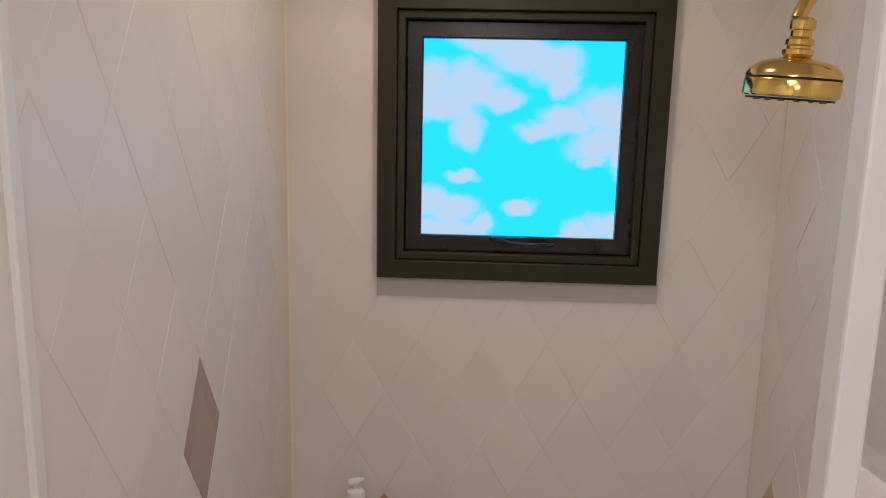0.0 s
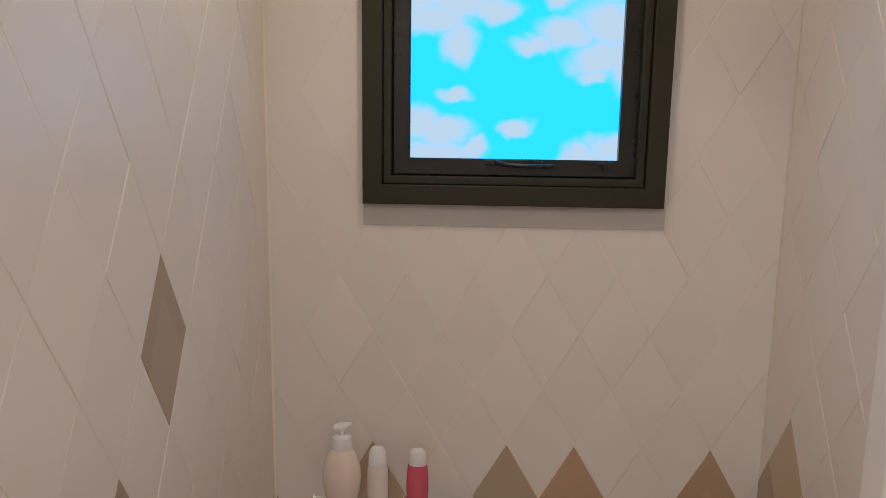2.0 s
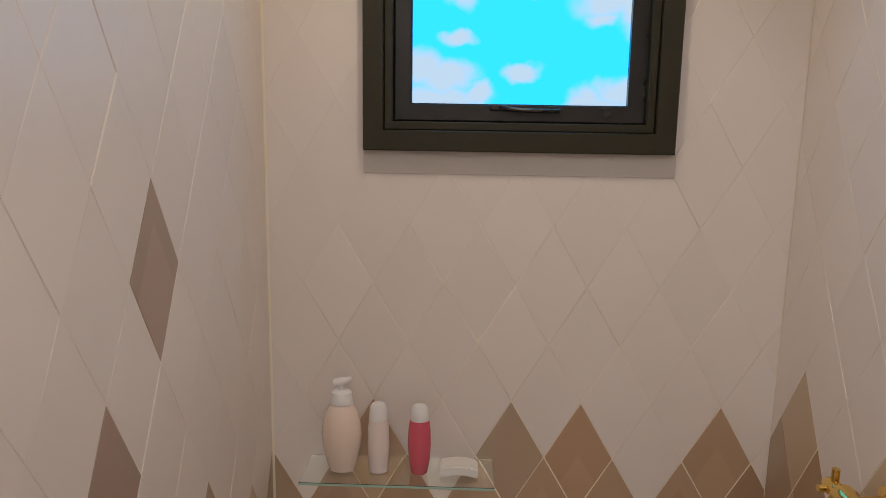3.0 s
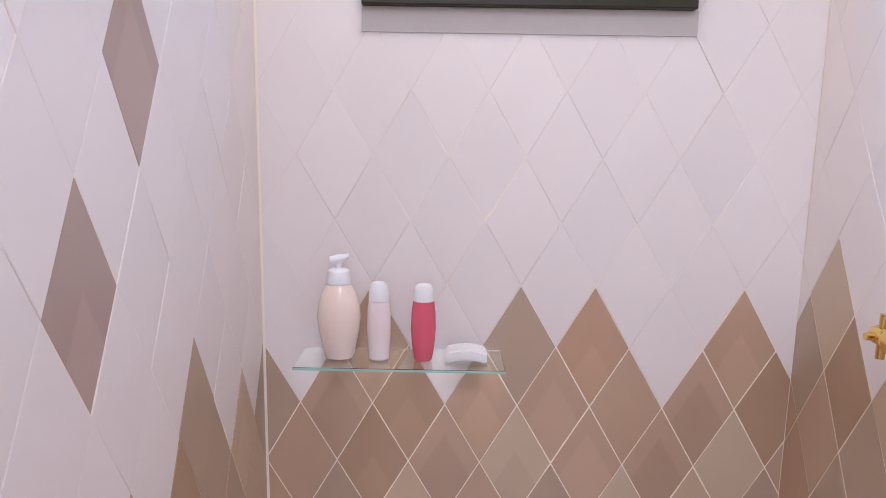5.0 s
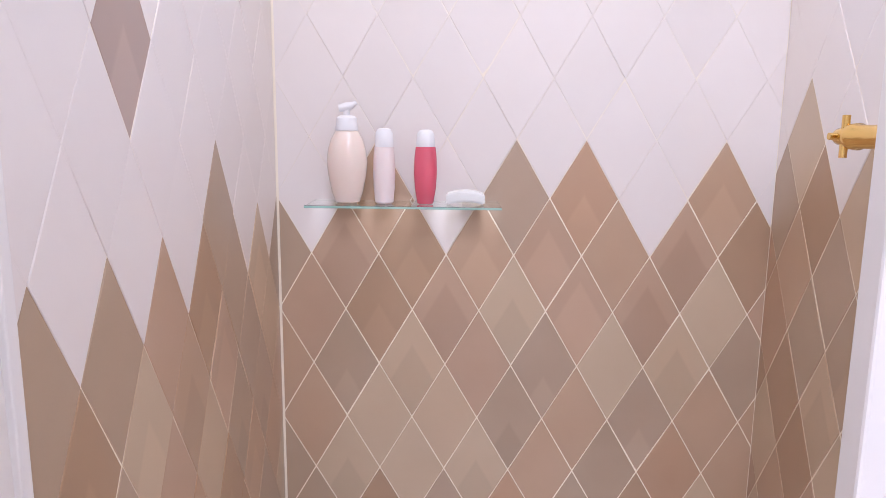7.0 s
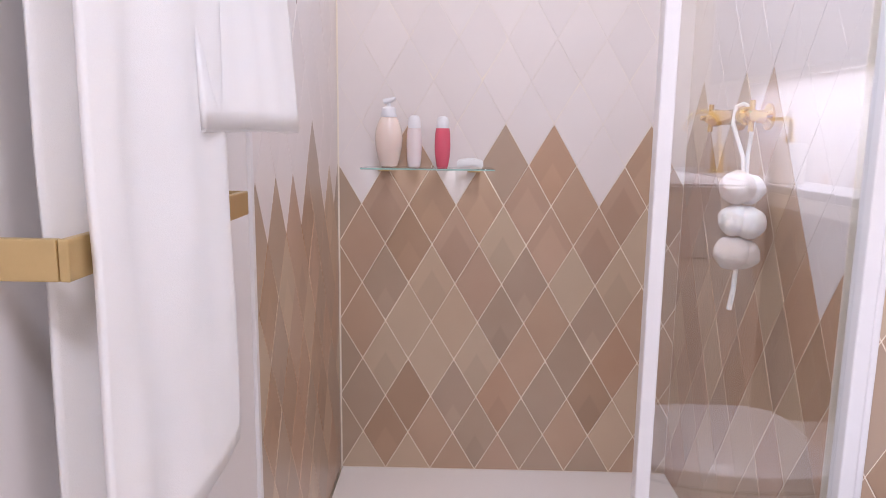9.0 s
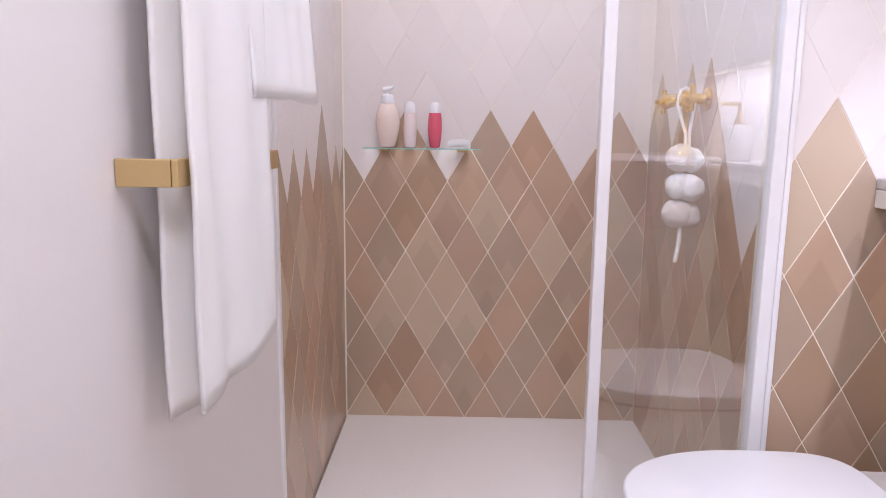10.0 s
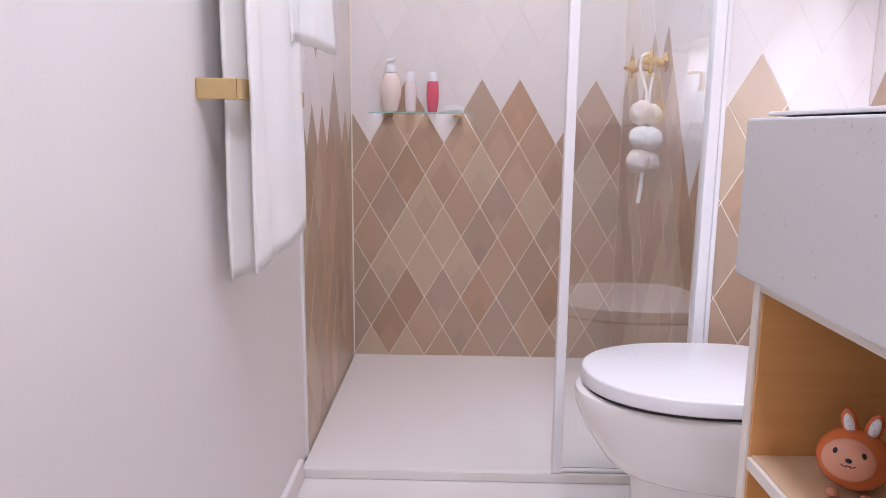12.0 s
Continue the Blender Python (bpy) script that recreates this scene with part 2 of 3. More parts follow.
def sky_panel_mat():
    """A backlit sky picture: soft cloud puffs on cyan."""
    m = bpy.data.materials.new("backlit_sky_print")
    m.use_nodes = True
    N, L = nodes_of(m)
    N.remove(N["Principled BSDF"])
    em = N.new("ShaderNodeEmission")
    em.inputs["Strength"].default_value = 2.9
    L.new(em.outputs[0], N["Material Output"].inputs[0])
    tc = N.new("ShaderNodeTexCoord")
    no = N.new("ShaderNodeTexNoise")
    no.inputs["Scale"].default_value = 8.0
    no.inputs["Detail"].default_value = 5
    L.new(tc.outputs["Generated"], no.inputs["Vector"])
    cen = N.new("ShaderNodeVectorMath")
    cen.operation = "SUBTRACT"
    cen.inputs[1].default_value = (0.5, 0.5, 0.5)
    L.new(no.outputs["Color"], cen.inputs[0])
    scl = N.new("ShaderNodeVectorMath")
    scl.operation = "SCALE"
    scl.inputs["Scale"].default_value = 0.13
    L.new(cen.outputs[0], scl.inputs[0])
    fine = N.new("ShaderNodeTexNoise")
    fine.inputs["Scale"].default_value = 3.0
    fine.inputs["Detail"].default_value = 4
    L.new(tc.outputs["Generated"], fine.inputs["Vector"])
    wv = N.new("ShaderNodeVectorMath")
    L.new(tc.outputs["Generated"], wv.inputs[0])
    L.new(scl.outputs[0], wv.inputs[1])
    puffs = [(0.33, 0.98, 0.20, 0.08), (0.50, 0.90, 0.16, 0.10), (0.62, 0.84, 0.13, 0.10), (0.67, 0.75, 0.08, 0.07),
             (0.05, 0.75, 0.15, 0.12), (0.24, 0.74, 0.15, 0.12), (0.12, 0.64, 0.19, 0.07), (0.40, 0.69, 0.13, 0.06), (0.24, 0.54, 0.09, 0.09),
             (0.55, 0.54, 0.13, 0.05), (0.70, 0.58, 0.15, 0.08), (0.88, 0.63, 0.15, 0.14), (0.86, 0.48, 0.16, 0.10), (0.96, 0.44, 0.10, 0.11), (0.83, 0.40, 0.08, 0.04),
             (0.235, 0.315, 0.075, 0.030), (0.49, 0.18, 0.08, 0.036),
             (0.05, 0.19, 0.12, 0.08), (0.17, 0.15, 0.13, 0.08), (0.14, 0.06, 0.22, 0.07), (0.32, 0.08, 0.06, 0.05),
             (0.76, 0.06, 0.08, 0.08), (0.92, 0.08, 0.13, 0.08), (0.80, 0.03, 0.14, 0.05)]
    acc = None
    for px, pz, rx_, rz_ in puffs:
        sub = N.new("ShaderNodeVectorMath")
        sub.operation = "SUBTRACT"
        sub.inputs[1].default_value = (px, 0, pz)
        L.new(wv.outputs[0], sub.inputs[0])
        mu = N.new("ShaderNodeVectorMath")
        mu.operation = "MULTIPLY"
        mu.inputs[1].default_value = (1 / rx_, 0, 1 / rz_)
        L.new(sub.outputs[0], mu.inputs[0])
        ln = N.new("ShaderNodeVectorMath")
        ln.operation = "LENGTH"
        L.new(mu.outputs[0], ln.inputs[0])
        if acc is None:
            acc = ln.outputs["Value"]
        else:
            mn = N.new("ShaderNodeMath")
            mn.operation = "MINIMUM"
            L.new(acc, mn.inputs[0])
            L.new(ln.outputs["Value"], mn.inputs[1])
            acc = mn.outputs[0]
    rp = N.new("ShaderNodeMapRange")
    rp.interpolation_type = "SMOOTHSTEP"
    rp.inputs[1].default_value = 0.45
    rp.inputs[2].default_value = 1.28
    rp.inputs[3].default_value = 1
    rp.inputs[4].default_value = 0
    soft = N.new("ShaderNodeMath")
    soft.operation = "MULTIPLY_ADD"
    soft.inputs[1].default_value = -0.9
    L.new(fine.outputs["Fac"], soft.inputs[0])
    accp = N.new("ShaderNodeMath")
    accp.inputs[1].default_value = 0.45
    L.new(acc, accp.inputs[0])
    L.new(accp.outputs[0], soft.inputs[2])
    L.new(soft.outputs[0], rp.inputs[0])
    mx = N.new("ShaderNodeMix")
    mx.data_type = "RGBA"
    mx.inputs[6].default_value = (0.0, 0.82, 2.0, 1)
    mx.inputs[7].default_value = (0.49, 0.70, 1.0, 1)
    L.new(rp.outputs[0], mx.inputs[0])
    L.new(mx.outputs[2], em.inputs[0])
    return m


M_SKY = sky_panel_mat()


# ---- builders ----
def part(name, bm, mat, parent=None, label="", smooth=False, loc=None):
    me = bpy.data.meshes.new(name)
    bm.normal_update()
    bm.to_mesh(me)
    bm.free()
    for q in (mat if isinstance(mat, (list, tuple)) else [mat]):
        me.materials.append(q)
    if smooth:
        me.polygons.foreach_set("use_smooth", [True] * len(me.polygons))
        me.set_sharp_from_angle(angle=radians(38))
    ob = new(name, me)
    if parent is not None:
        ob.parent = parent
    if loc:
        ob.location = loc
    if label:
        ob["label"] = label
    return ob


def thing(name, loc, label, category, group="", kind=""):
    return tagged(new(name), label, category, group, kind) if loc is None else place(tagged(new(name), label, category, group, kind), loc)


def place(ob, loc):
    ob.location = loc
    return ob


def box(x0, x1, y0, y1, z0, z1, bevel=0.0, seg=2):
    bm = bmesh.new()
    bmesh.ops.create_cube(bm, size=1, matrix=Matrix.Translation(((x0 + x1) / 2, (y0 + y1) / 2, (z0 + z1) / 2)) @ Matrix.Diagonal((x1 - x0, y1 - y0, z1 - z0, 1)))
    if bevel:
        bmesh.ops.bevel(bm, geom=bm.edges[:], offset=bevel, segments=seg, profile=0.5, affect="EDGES")
    return bm


def lathe(profile, n=32, sx=1.0, sy=1.0, m=None):
    """Turn (radius, height) pairs about z; closes the ends."""
    bm = bmesh.new()
    rings = []
    for r, z in profile:
        rings.append([bm.verts.new((r * sx * math.cos(2 * math.pi * i / n), r * sy * math.sin(2 * math.pi * i / n), z)) for i in range(n)])
    for a, b in zip(rings, rings[1:]):
        for i in range(n):
            bm.faces.new((a[i], a[(i + 1) % n], b[(i + 1) % n], b[i]))
    bm.faces.new(rings[0][::-1])
    bm.faces.new(rings[-1])
    if m is not None:
        bm.transform(m)
    return bm


def tube(points, r, n=12, bm=None):
    """A round tube along points, with closed ends; r is one radius or one for each point."""
    bm = bm or bmesh.new()
    pts = [Vector(p) for p in points]
    rs = r if isinstance(r, (list, tuple)) else [r] * len(pts)
    rings, u = [], None
    for i, p in enumerate(pts):
        d = (pts[min(i + 1, len(pts) - 1)] - pts[max(i - 1, 0)]).normalized()
        if u is None:
            u = d.orthogonal().normalized()
        u = (u - d * u.dot(d)).normalized()
        w = d.cross(u)
        rings.append([bm.verts.new(p + rs[i] * (math.cos(2 * math.pi * k / n) * u + math.sin(2 * math.pi * k / n) * w)) for k in range(n)])
    for a, b in zip(rings, rings[1:]):
        for k in range(n):
            bm.faces.new((a[k], a[(k + 1) % n], b[(k + 1) % n], b[k]))
    bm.faces.new(rings[0][::-1])
    bm.faces.new(rings[-1])
    return bm


def arc(c, r, a0, a1, n, ax="xz"):
    out = []
    for i in range(n + 1):
        a = radians(a0 + (a1 - a0) * i / n)
        p = list(c)
        p["xyz".index(ax[0])] += r * math.cos(a)
        p["xyz".index(ax[1])] += r * math.sin(a)
        out.append(tuple(p))
    return out


# ---- setting ----
def structure(name, bm, mat, label, smooth=False):
    return tagged(part(name, bm, mat, None, label, smooth), kind="structure")


WX0, WX1, WZ0, WZ1 = 0.215, 0.760, 1.590, 2.130   # hole for the light window


def slab_with_hole():
    bm = bmesh.new()
    for b in ((-0.12, WX0, FLOOR, CEIL), (WX1, XW + 0.12, FLOOR, CEIL), (WX0, WX1, FLOOR, WZ0), (WX0, WX1, WZ1, CEIL)):
        t = box(b[0], b[1], 0.0008, 0.16, b[2], b[3])
        me = bpy.data.meshes.new("tmp")
        t.to_mesh(me)
        t.free()
        bm.from_mesh(me)
        bpy.data.meshes.remove(me)
    return bm


wall_back = structure("wall_back", slab_with_hole(), M_GROUT, "grouted shower end wall behind white and brown diamond tiles")
wall_left = structure("wall_left", box(-0.12, -0.0008, Y_EDGE, 0.0, FLOOR, CEIL), M_GROUT, "grouted shower side wall under white and brown diamond tiles")
wall_left_painted = structure("wall_painted", box(-0.12, -0.001, Y_END, Y_EDGE - 0.016, FLOOR, CEIL), M_PAINT, "smooth white painted wall beside the shower")
trim = structure("trim", box(-0.05, 0.006, Y_EDGE - 0.016, Y_EDGE, 0.0, CEIL, 0.002), M_WHITE_METAL, "narrow white edge strip between tiles and paint")
wall_right = structure("wall_right", box(XR + 0.0008, XW + 0.12, -0.868, 0.0, FLOOR, CEIL), M_GROUT, "grouted shower side wall under white and brown diamond tiles")
wall_return = structure("wall_return", box(XO, XW + 0.12, Y_RET + 0.0008, -0.8685, FLOOR, CEIL), M_GROUT, "grouted return wall under diamond tiles beside the shower")
wall_vanity = structure("wall_vanity", box(XW + 0.0008, XW + 0.12, Y_END, Y_RET + 0.0003, FLOOR, CEIL), M_GROUT, "grouted wall under diamond tiles behind toilet and vanity")
wall_rear = structure("wall_rear", box(-0.12, XW + 0.12, Y_END - 0.12, Y_END, FLOOR, CEIL), M_PAINT, "plain white painted wall closing the room")
floor = structure("floor", box(-0.12, XW + 0.12, Y_END - 0.12, -0.93, FLOOR - 0.1, FLOOR), M_FLOOR, "pale glossy bathroom floor")
ceiling = structure("ceiling", box(-0.12, XW + 0.12, Y_END - 0.12, 0.16, CEIL, CEIL + 0.1), M_CEIL, "plain white bathroom ceiling")
baseboard = structure("baseboard", box(-0.001, 0.014, Y_END, -0.96, FLOOR, 0.035, 0.004), M_PAINT, "low white skirting along the painted wall")


# ---- light window ----
def ring_frame(x0, x1, z0, z1, w, y0, y1, bevel=0.002):
    """A mitred frame round an opening, its front edges eased; x0..z1 is the outside, y0 the front."""
    bm = bmesh.new()
    loops = []
    for inset, y in ((0.0, y1), (0.0, y0 + bevel), (bevel, y0), (w - bevel, y0), (w, y0 + bevel), (w, y1)):
        loops.append([bm.verts.new((x, y, z)) for x, z in ((x0 + inset, z0 + inset), (x1 - inset, z0 + inset), (x1 - inset, z1 - inset), (x0 + inset, z1 - inset))])
    for a, b in zip(loops, loops[1:] + loops[:1]):
        for k in range(4):
            bm.faces.new((a[k], a[(k + 1) % 4], b[(k + 1) % 4], b[k]))
    bmesh.ops.recalc_face_normals(bm, faces=bm.faces[:])
    return bm


window = tagged(new("window_1"), "dark bronze and black framed window over a glowing sky picture with white clouds", "window", kind="structure")
part("window_frame", ring_frame(0.194, 0.775, 1.571, 2.150, 0.038, -0.026, -0.0005), M_FRAME, window, "dark bronze flat outer frame")
part("inner_bead", ring_frame(0.2325, 0.7365, 1.6095, 2.1115, 0.016, -0.016, 0.02), M_FRAME, window, "dark bronze stepped bead")
part("reveal", ring_frame(0.217, 0.758, 1.592, 2.128, 0.018, 0.0205, 0.13, 0.001), M_BLACK, window, "black window reveal")
part("sash", ring_frame(0.249, 0.723, 1.626, 2.095, 0.034, 0.004, 0.020, 0.003), M_BLACK, window, "black opening sash")
sky = part("pane", box(0.270, 0.716, 0.030, 0.034, 1.645, 2.080), M_SKY, window, "bright cyan sky picture with soft white clouds")
hb = box(0.43, 0.51, -0.004, 0.008, 1.648, 1.660, 0.003)
part("window_handle", hb, M_BLACK, window, "black sash catch")
part("lever", tube([(0.45, -0.006, 1.655), (0.47, -0.018, 1.650), (0.51, -0.022, 1.648), (0.56, -0.018, 1.648)], 0.004, 8), M_BLACK, window, "black catch lever", True)

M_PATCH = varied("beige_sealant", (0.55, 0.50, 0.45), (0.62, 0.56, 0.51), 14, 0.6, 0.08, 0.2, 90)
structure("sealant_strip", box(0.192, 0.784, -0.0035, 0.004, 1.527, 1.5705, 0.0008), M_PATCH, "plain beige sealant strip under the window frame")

# ---- shower tray, glass and posts ----
tray = tagged(new("shower_tray"), "wide white textured shower tray with a thin front edge", "shower tray")
tb = box(0.004, XO - 0.001, -0.935, 0.0, FLOOR + 0.001, 0.0, 0.003)
part("tray_body", tb, M_TRAY, tray)
part("tray_lip", box(0.004, XO - 0.001, -0.948, -0.9353, FLOOR + 0.001, -0.0005, 0.001), M_TRAY, tray)

screen = tagged(new("shower_screen"), "clear glass shower screen with white aluminium posts", "shower screen")
part("glass_pane", box(0.687, 1.006, Y_GLASS - 0.004, Y_GLASS + 0.004, 0.010, 2.18), M_GLASS, screen, "clear glass pane").visible_shadow = False
part("post", box(0.663, 0.688, Y_GLASS - 0.014, Y_GLASS + 0.014, 0.001, 2.20, 0.003), M_WHITE_METAL, screen)
part("wall_jamb", box(1.001, 1.028, Y_GLASS - 0.020, Y_GLASS + 0.020, 0.001, 2.20, 0.003), M_WHITE_METAL, screen)
part("wall_channel", box(1.029, 1.0422, Y_GLASS - 0.016, Y_GLASS + 0.012, 0.001, 2.20, 0.003), M_WHITE_METAL, screen)
part("bottom_track", box(0.689, 0.997, Y_GLASS - 0.012, Y_GLASS + 0.012, 0.001, 0.009, 0.002), M_WHITE_METAL, screen)
part("top_rail", box(0.008, 1.042, Y_GLASS - 0.016, Y_GLASS + 0.016, 2.2005, 2.235, 0.003), M_WHITE_METAL, screen)
part("post_foot", box(0.659, 0.691, Y_GLASS - 0.019, Y_GLASS - 0.0145, 0.001, 0.010, 0.001), M_WHITE_METAL, screen)


# ---- shower head ----
head = tagged(new("rain_shower"), "polished brass round rain shower head on a curved arm", "shower head")
HC = Vector((0.843, -0.40, 1.958))
HR = 0.065
Rm = Matrix.Translation(HC) @ pose(0, 0, 0, 4, 3, 0)
part("plate_housing", lathe([(HR * 0.97, -0.021), (HR, -0.019), (HR, 0.001), (HR * 0.985, 0.003)], 48, m=Rm), M_GOLD, head, "", True)
part("seam_ring", lathe([(HR * 0.975, 0.0032), (HR * 0.975, 0.0060)], 48, m=Rm), M_DARK, head, "dark rubber seam")
part("dome", lathe([(HR, 0.0062), (HR * 0.99, 0.010), (HR * 0.92, 0.018), (HR * 0.78, 0.025), (HR * 0.58, 0.030), (HR * 0.38, 0.0325), (HR * 0.28, 0.034)], 48, m=Rm), M_GOLD, head, "", True)
part("nozzle_plate", lathe([(HR * 0.9, -0.0255), (HR * 0.92, -0.0225)], 48, m=Rm), M_DARK, head, "dark nozzle plate", True)
for k in range(14):
    a = 2 * math.pi * k / 14
    part("nozzle", lathe([(0.0022, -0.0272), (0.003, -0.0258)], 8, m=Rm @ Matrix.Translation((0.046 * math.cos(a), 0.046 * math.sin(a), 0))), M_DARK, head)
part("collar", lathe([(0.018, 0.0345), (0.021, 0.038), (0.021, 0.044), (0.016, 0.046), (0.016, 0.049), (0.019, 0.051), (0.019, 0.058), (0.014, 0.062), (0.014, 0.070), (0.017, 0.072),
                      (0.017, 0.084), (0.013, 0.088)], 32, m=Rm), M_GOLD, head, "", True)
arm_pts = [HC + Vector(p) for p in ((-0.003, -0.004, 0.086), (0.001, -0.003, 0.096), (0.010, 0, 0.112), (0.022, 0.002, 0.128), (0.040, 0.004, 0.142), (0.066, 0.004, 0.152), (0.11, 0.004, 0.157), (0.168, 0.004, 0.157))]
part("arm", tube(arm_pts, 0.0105, 14), M_GOLD, head, "", True)
part("wall_flange", lathe([(0.030, 0), (0.030, 0.006), (0.014, 0.012)], 24, m=Matrix.Translation((XR - 0.001, -0.396, 2.123)) @ pose(0, 0, 0, 0, -90, 0)), M_GOLD, head, "", True)

# ---- bar mixer on the wall ----
mixer = tagged(new("shower_mixer"), "polished brass bar shower mixer with cross handles on the tiles", "tap")
MX, MZ, MY0, MY1 = 0.955, 1.085, -0.570, -0.348
along = lambda y: Matrix.Translation((MX, y, MZ)) @ pose(0, 0, 0, -90, 0, 0)
part("mixer_body", lathe([(0.014, 0.012), (0.019, 0.016), (0.020, 0.030), (0.017, 0.036), (0.017, 0.186), (0.020, 0.192), (0.019, 0.206), (0.014, 0.210)], 28, m=along(MY0)), M_GOLD, mixer, "", True)
for y in (MY0 + 0.040, MY1 - 0.040):
    part("wall_union", lathe([(0.028, 0), (0.028, 0.005), (0.014, 0.012), (0.012, 0.044)], 24, m=Matrix.Translation((XR - 0.0015, y, MZ)) @ pose(0, 0, 0, 0, -90, 0)), M_GOLD, mixer, "", True)
for y in (MY0 - 0.006, MY1 + 0.006):
    hd = part("cross_handle", lathe([(0.011, -0.016), (0.013, -0.012), (0.013, 0.012), (0.011, 0.017)], 20, m=along(y)), M_GOLD, mixer, "", True)
    part("handle_bar", tube([(MX, y, MZ - 0.032), (MX, y, MZ + 0.032)], 0.006, 12), M_GOLD, hd, "", True)
    part("handle_bar", tube([(MX - 0.024, y, MZ), (MX + 0.024, y, MZ)], 0.0055, 12), M_GOLD, hd, "", True)

# ---- glass shelf and what stands on it ----
shelf = tagged(new("glass_shelf"), "narrow clear glass shelf with greenish edges on the tiled wall", "shelf")
SZ = 0.945
part("shelf_glass", box(0.082, 0.455, -0.118, -0.0005, SZ - 0.005, SZ, 0.001), M_SHELF_GLASS, shelf).visible_shadow = False
M_EDGE = base_mat("sea_green_glass_edge", (0.36, 0.56, 0.49), 0.15, coat=0.4)
part("front_edge", box(0.082, 0.455, -0.1192, -0.1184, SZ - 0.0046, SZ - 0.0004), M_EDGE, shelf, "sea green polished glass edge")
for x in (0.140, 0.400):
    part("bracket", box(x - 0.018, x + 0.018, -0.026, -0.0005, SZ - 0.014, SZ - 0.0055, 0.002), M_BRUSHED, shelf)


def bottle(name, loc, body, cap_mat, body_mat, label, sx=1, sy=0.7):
    b = tagged(new(name), label, "bottle")
    b.location = loc
    part("bottle_body", lathe(body, 32, sx, sy), body_mat, b, "", True)
    return b


pb = bottle("pump_bottle", (0.157, -0.066, SZ + 0.0005), [(0.018, 0), (0.024, 0.003), (0.030, 0.02), (0.037, 0.055), (0.0395, 0.080), (0.037, 0.103), (0.031, 0.123), (0.024, 0.136), (0.022, 0.139)],
            M_CAP, M_PEACH, "rounded peach gel bottle with white pump on the glass shelf")
part("neck", lathe([(0.022, 0.1395), (0.0225, 0.142), (0.0205, 0.152), (0.0195, 0.163), (0.015, 0.167), (0.011, 0.168)], 28, 1, 0.8), M_CAP, pb, "white pump collar", True)
part("pump_head", tube([(0.0, 0, 0.168), (0, 0, 0.178)], 0.006, 12), M_CAP, pb, "", True)
part("spout", tube([(-0.014, 0, 0.181), (0.0, 0, 0.184), (0.010, -0.001, 0.187), (0.019, -0.002, 0.192)], [0.0075, 0.009, 0.0065, 0.0035], 12), M_CAP, pb, "white spout", True)
sb = bottle("shampoo_bottle", (0.229, -0.068, SZ + 0.0005), [(0.014, 0), (0.018, 0.003), (0.0205, 0.03), (0.0215, 0.06), (0.0205, 0.095), (0.0185, 0.109)], M_CAP, M_PALE,
            "slim pale pink bottle with a white cap on the glass shelf")
part("cap", lathe([(0.0182, 0.1095), (0.0180, 0.120), (0.0165, 0.136), (0.012, 0.143), (0.006, 0.145)], 28, 1, 0.75), M_CAP, sb, "", True)
rb = bottle("red_bottle", (0.309, -0.068, SZ + 0.0005), [(0.013, 0), (0.016, 0.003), (0.0205, 0.03), (0.0225, 0.06), (0.0215, 0.09), (0.0190, 0.110)], M_CAP, M_RED,
            "slim rose red bottle with a white cap on the glass shelf")
part("cap", lathe([(0.0180, 0.1105), (0.0178, 0.120), (0.0162, 0.135), (0.012, 0.141), (0.006, 0.143)], 28, 1, 0.75), M_CAP, rb, "", True)

soap = tagged(new("soap_bar"), "curved ivory soap bar lying on the glass shelf", "soap")
sbm = bmesh.new()
NS = 12
grid = []
for i in range(NS + 1):
    u = -0.037 + 0.074 * i / NS
    zc = 0.007 - 0.007 * (u / 0.037) ** 2
    grid.append([sbm.verts.new((u, y, z)) for y, z in ((-0.021, zc), (0.021, zc), (0.021, zc + 0.021), (-0.021, zc + 0.021))])
for a, b in zip(grid, grid[1:]):
    for k in range(4):
        sbm.faces.new((a[k], b[k], b[(k + 1) % 4], a[(k + 1) % 4]))
sbm.faces.new(grid[0])
sbm.faces.new(grid[-1][::-1])
bmesh.ops.recalc_face_normals(sbm, faces=sbm.faces[:])
bmesh.ops.bevel(sbm, geom=[e for e in sbm.edges if e.calc_face_angle(0) > 0.8], offset=0.003, segments=2, affect="EDGES")
part("soap_body", sbm, M_SOAP, soap, "", True)
soap.location = (0.387, -0.068, SZ + 0.0005)


# ---- bath sponge ----
sponge = tagged(new("bath_sponge"), "white and beige fluffy pompom sponge string hanging from the tap", "bath sponge")
M_NET = varied("white_net_sponge", (0.82, 0.77, 0.71), (0.90, 0.85, 0.79), 60, 0.9, 0.0, 0.12, 300)
M_NET2 = varied("beige_net_sponge", (0.68, 0.58, 0.49), (0.78, 0.68, 0.59), 60, 0.9, 0.0, 0.12, 300)


for m_ in (M_NET, M_NET2):
    b_ = m_.node_tree.nodes["Principled BSDF"]
    b_.inputs["Subsurface Weight"].default_value = 0.5
    b_.inputs["Subsurface Radius"].default_value = (0.006, 0.005, 0.004)


